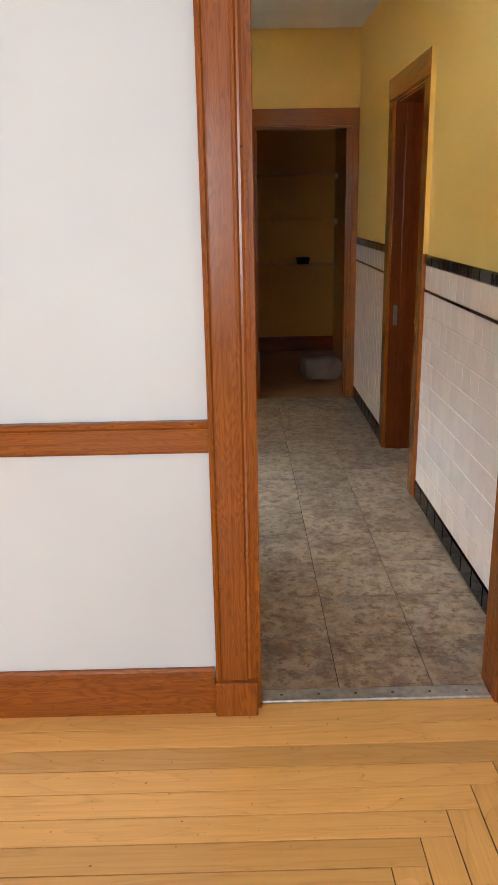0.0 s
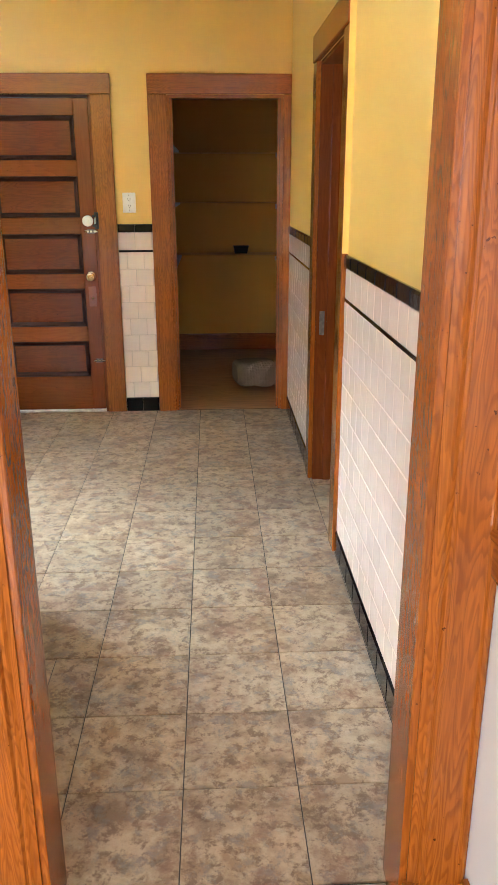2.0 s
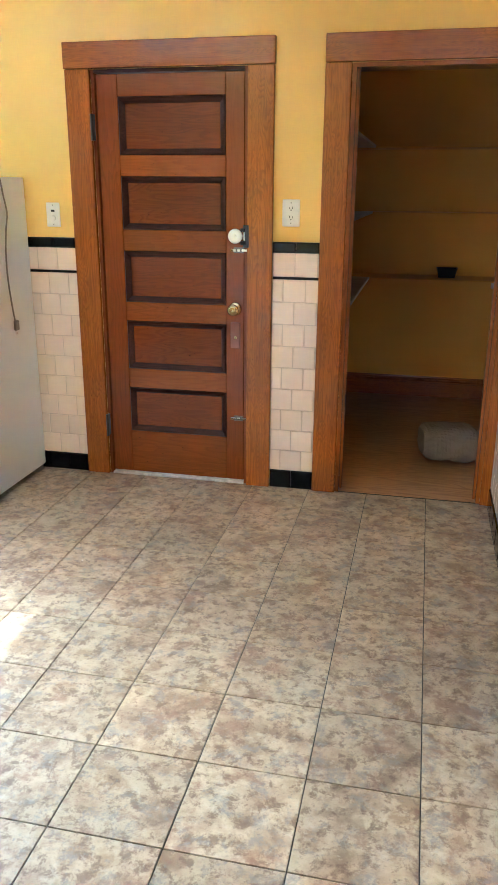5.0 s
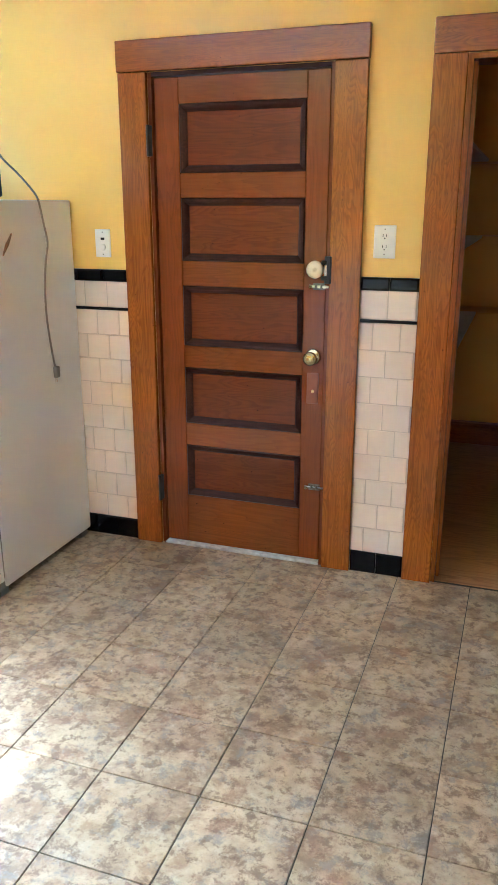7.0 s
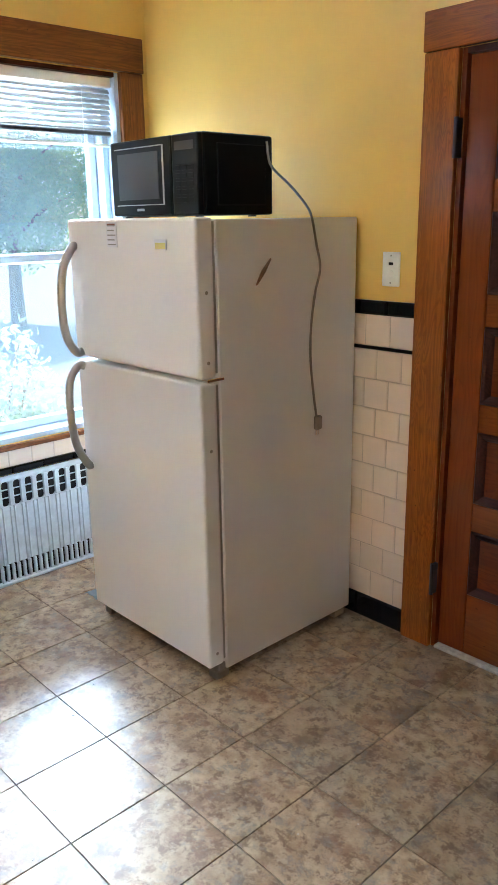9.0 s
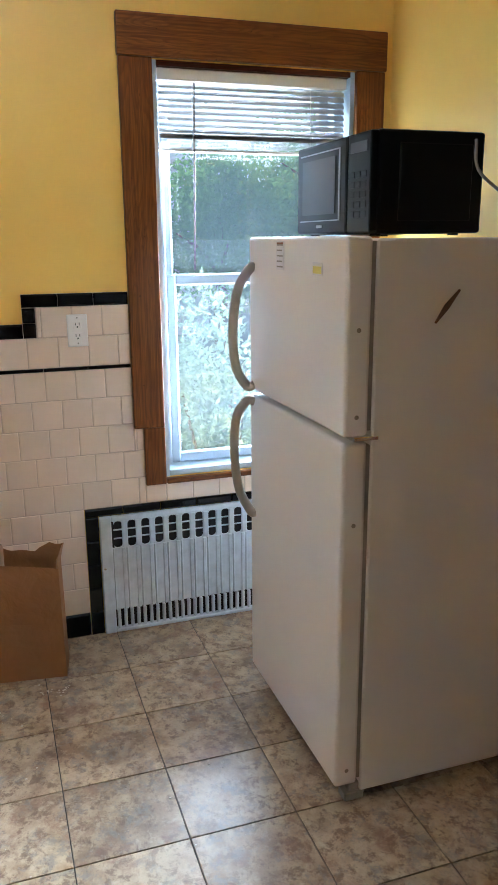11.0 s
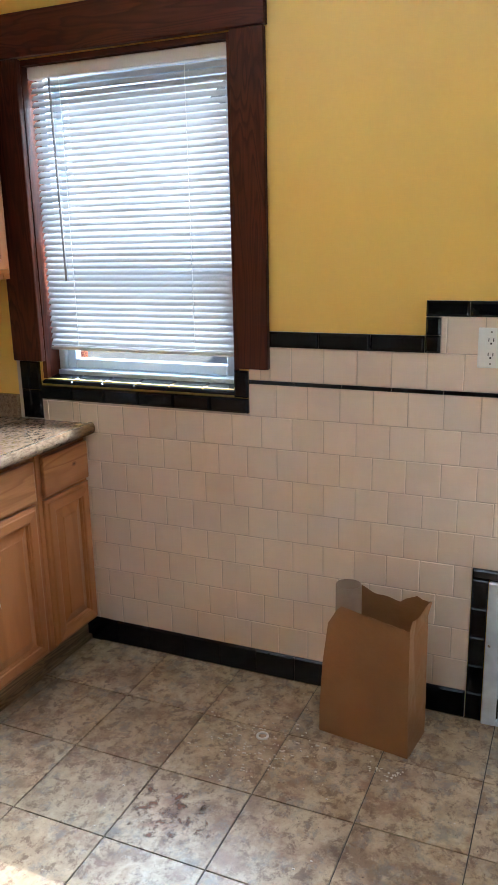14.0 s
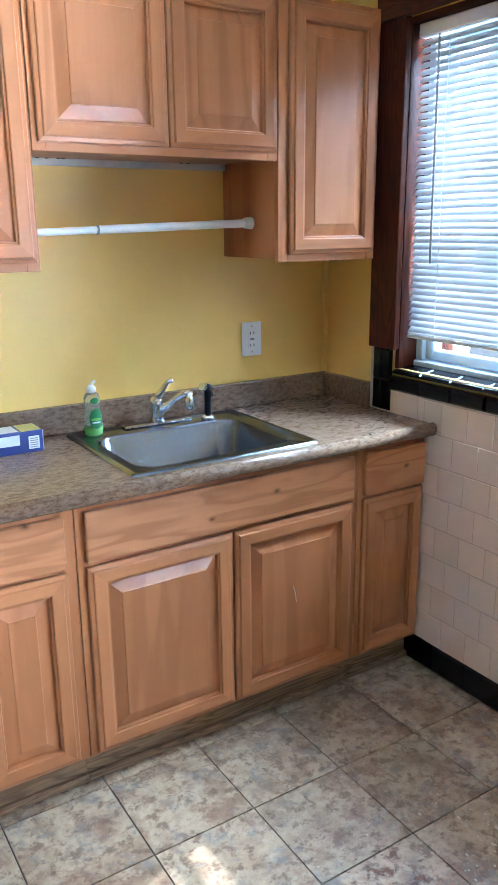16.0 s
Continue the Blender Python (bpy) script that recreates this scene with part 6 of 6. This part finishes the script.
# north wall
bed_n = grout("tile_bed_north", "N", [(-2.70, -1.237, 0, 1.262), (-0.214, 0.012, 0, 1.262)], [])
for u0, u1, ph in ((-2.70, -1.237, -1.40), (-0.214, 0.012, -0.160)):
    strip_tiles("N", bed_n, u0, u1, 0, Z_BASE, 0.112, 0.014, 0.006)
    wall_tiles("N", bed_n, [(u0, u1, Z_BASE, Z_LINE0, 0), (u0, u1, Z_LINE1, Z_CAP0, 1)], [], ph)
    strip_tiles("N", bed_n, u0, u1, Z_LINE0, Z_LINE1, 0.152, 0.009, 0.002)
    strip_tiles("N", bed_n, u0, u1, Z_CAP0, Z_CAP1, 0.125, 0.016, 0.007)

# east wall
E_LINE0, E_LINE1, E_CAP0, E_CAP1 = 1.070, 1.084, 1.196, 1.247
bed_e = grout("tile_bed_east", "E", [(2.178, 3.799, 0, 1.246), (4.791, NORTH - 0.026, 0, 1.246)], [])
for u0, u1 in ((2.178, 3.799), (4.791, NORTH - 0.026)):
    strip_tiles("E", bed_e, u0, u1, 0, Z_BASE, 0.152, 0.014, 0.006)
    wall_tiles("E", bed_e, [(u0, u1, Z_BASE, E_LINE0, 0), (u0, u1, E_LINE1, E_CAP0, 1)], [], 2.20)
    strip_tiles("E", bed_e, u0, u1, E_LINE0, E_LINE1, 0.152, 0.009, 0.002)
    strip_tiles("E", bed_e, u0, u1, E_CAP0, E_CAP1, 0.152, 0.016, 0.007)

# end of wall beside the entry
bed_p = grout("tile_bed_passage", "P", [(2.178, 2.778, 0, 1.262)], [])
strip_tiles("P", bed_p, 2.178, 2.734, 0, Z_BASE, 0.152, 0.014, 0.006)
wall_tiles("P", bed_p, [(2.178, 2.734, Z_BASE, Z_LINE0, 0), (2.178, 2.734, Z_LINE1, Z_CAP0, 1)], [], 2.20)
strip_tiles("P", bed_p, 2.178, 2.734, Z_LINE0, Z_LINE1, 0.152, 0.009, 0.002)
strip_tiles("P", bed_p, 2.178, 2.780, Z_CAP0, Z_CAP1, 0.152, 0.016, 0.007)
strip_tiles("P", bed_p, 2.735, 2.785, 0.0, Z_CAP0, 0.152, 0.014, 0.006, upright=True)

# kitchen floor tiles
TXP, TYP, TX0, TY0 = 0.3013, 0.3053, 0.298, 2.445
for i in range(-11, 6):
    for j in range(-2, 13):
        a, b = TX0 + i * TXP, TX0 + (i + 1) * TXP
        c, d = TY0 + j * TYP, TY0 + (j + 1) * TYP
        rects = [(max(a, WEST), min(b, 1.75), max(c, 2.134), min(d, NORTH))]
        if rects[0][1] - rects[0][0] < 0.01 or rects[0][3] - rects[0][2] < 0.01:
            continue
        for hole in ((-3, STUB, 2.0, SINK), (EAST, 1.8, 2.0, HALL[0]), (EAST, 1.8, HALL[1], 6.2), (-2.72, -1.17, 2.7, 3.26)):
            rects = cut(rects, hole)
        for p, q, s, t in rects:
            if q - p > 0.01 and t - s > 0.01:
                m = Matrix.Translation(((p + q) / 2, (s + t) / 2, -0.004)) @ Matrix.Rotation(0.0, 4, "Z")
                lay("floor_tile", kitchen_floor, m, q - p - 0.0032, t - s - 0.0032, 0.004, 0.0010, FLOOR_TILE, 0.0006)

# dining room boards: mitred corner, boards along x meet boards along y on a diagonal
BW = 0.0870
for r in range(0, 54):
    y1 = DINING - 0.002 - r * BW
    y0 = max(y1 - BW, -2.598)
    y1 = y1 if r else 2.069
    if y1 - y0 < 0.01:
        continue
    x = min(0.894, y1 - 1.105)
    while x > -3.55:
        a = max(x - rp.uniform(1.4, 3.0), -3.598)
        lay("floor_board", dining_floor, Matrix.Translation(((a + x) / 2, (y0 + y1) / 2, -0.005)), x - a - 0.0020, y1 - y0 - 0.0036, 0.005, 0.0010, OAK_X)
        x = a
for c in range(0, 44):
    x1 = DINING - 0.002 - 1.105 - (c - 1) * BW
    x0, x1 = x1 - BW, min(x1, 0.894)
    y = x0 + 1.105
    if x1 - x0 < 0.01 or y < -2.55:
        continue
    while y > -2.55:
        b = max(y - rp.uniform(0.6, 1.8), -2.598)
        lay("floor_board", dining_floor, Matrix.Translation(((x0 + x1) / 2, (b + y) / 2, -0.005)), x1 - x0 - 0.0036, y - b - 0.0020, 0.005, 0.0010, OAK_Y)
        y = b

# bits on the floor
rc = random.Random(17)
bm = bmesh.new()
for _ in range(160):
    x, y = rc.gauss(-2.32, 0.10), rc.gauss(4.18, 0.12)
    if x < WEST + 0.02:
        continue
    s = rc.uniform(0.0015, 0.0056)
    box(bm, (x, y, 0.0002), (x + s, y + s * rc.uniform(0.5, 2.5), s * 0.6))
for _ in range(60):
    x, y = rc.uniform(-2.5, -0.5), rc.uniform(3.6, 5.2)
    s = rc.uniform(0.0012, 0.004)
    box(bm, (x, y, 0.0002), (x + s, y + s * rc.uniform(0.5, 2.0), s * 0.6))
tagged(part("debris", bm, DEBRIS), "pale crumbs and chips scattered on tile floor", "debris", kind="stuff")
ring = bmesh.new()
tube(ring, [(-2.370 + 0.017 * math.cos(a * math.pi / 8), 4.205 + 0.017 * math.sin(a * math.pi / 8), 0.0045) for a in range(17)], 0.004, 8)
tagged(part("plastic_ring", ring, WHITE_PLASTIC), "small white plastic ring lying on tile floor", "ring")


def flake_patch(name, spots, count, spread, material, label, category, seed, size=(0.004, 0.014)):
    """Thin irregular flakes lying on the floor in a patch."""
    r = random.Random(seed)
    bm = bmesh.new()
    for _ in range(count):
        cx, cy = r.choice(spots)
        x, y = cx + r.gauss(0, spread), cy + r.gauss(0, spread)
        rad = r.uniform(*size)
        n = r.randint(5, 8)
        ring = [bm.verts.new((x + rad * r.uniform(0.5, 1.2) * math.cos(2 * math.pi * k / n), y + rad * r.uniform(0.5, 1.2) * math.sin(2 * math.pi * k / n), 0.0004 + 0.0003 * r.random())) for k in range(n)]
        bm.faces.new(ring)
    return tagged(part(name, bm, material), label, category, kind="stuff")


smear = bmesh.new()
ring = [smear.verts.new((-1.955 + 0.15 * math.cos(a * math.pi / 12), 4.09 + 0.17 * math.sin(a * math.pi / 12), 0.0006)) for a in range(24)]
smear.faces.new(ring)
tagged(part("floor_stain", smear, SMEAR), "rust-brown dried stain on floor tiles", "stain", kind="stuff")
flake_patch("paint_scrapings", [(-2.36, 4.58), (-2.34, 4.63)], 26, 0.016, DEBRIS, "pale paint scrapings on floor tiles", "scrapings", 33, (0.002, 0.006))
flake_patch("grit", [(-2.5, 5.05), (-2.45, 5.3), (-2.3, 4.9), (-1.9, 4.75), (-2.6, 4.8), (-2.2, 4.3)], 110, 0.10, BARK, "dark grit scattered on floor tiles", "grit", 35, (0.0012, 0.0035))
rag = bmesh.new()
rows = []
rr = random.Random(41)
for i in range(9):
    rows.append([rag.verts.new((-2.40 + 0.012 * i + rr.uniform(-0.004, 0.004), 5.36 + 0.014 * j + rr.uniform(-0.004, 0.004), 0.002 + 0.012 * abs(math.sin(i * 0.9) * math.cos(j * 0.8)))) for j in range(9)])
for a, b in zip(rows, rows[1:]):
    for j in range(8):
        rag.faces.new((a[j], a[j + 1], b[j + 1], b[j]))
ragob = tagged(part("rag", rag, RAG, None, "", True), "small grey-blue rag on floor behind refrigerator", "rag")
ragob.modifiers.new("cloth", "SOLIDIFY").thickness = 0.002
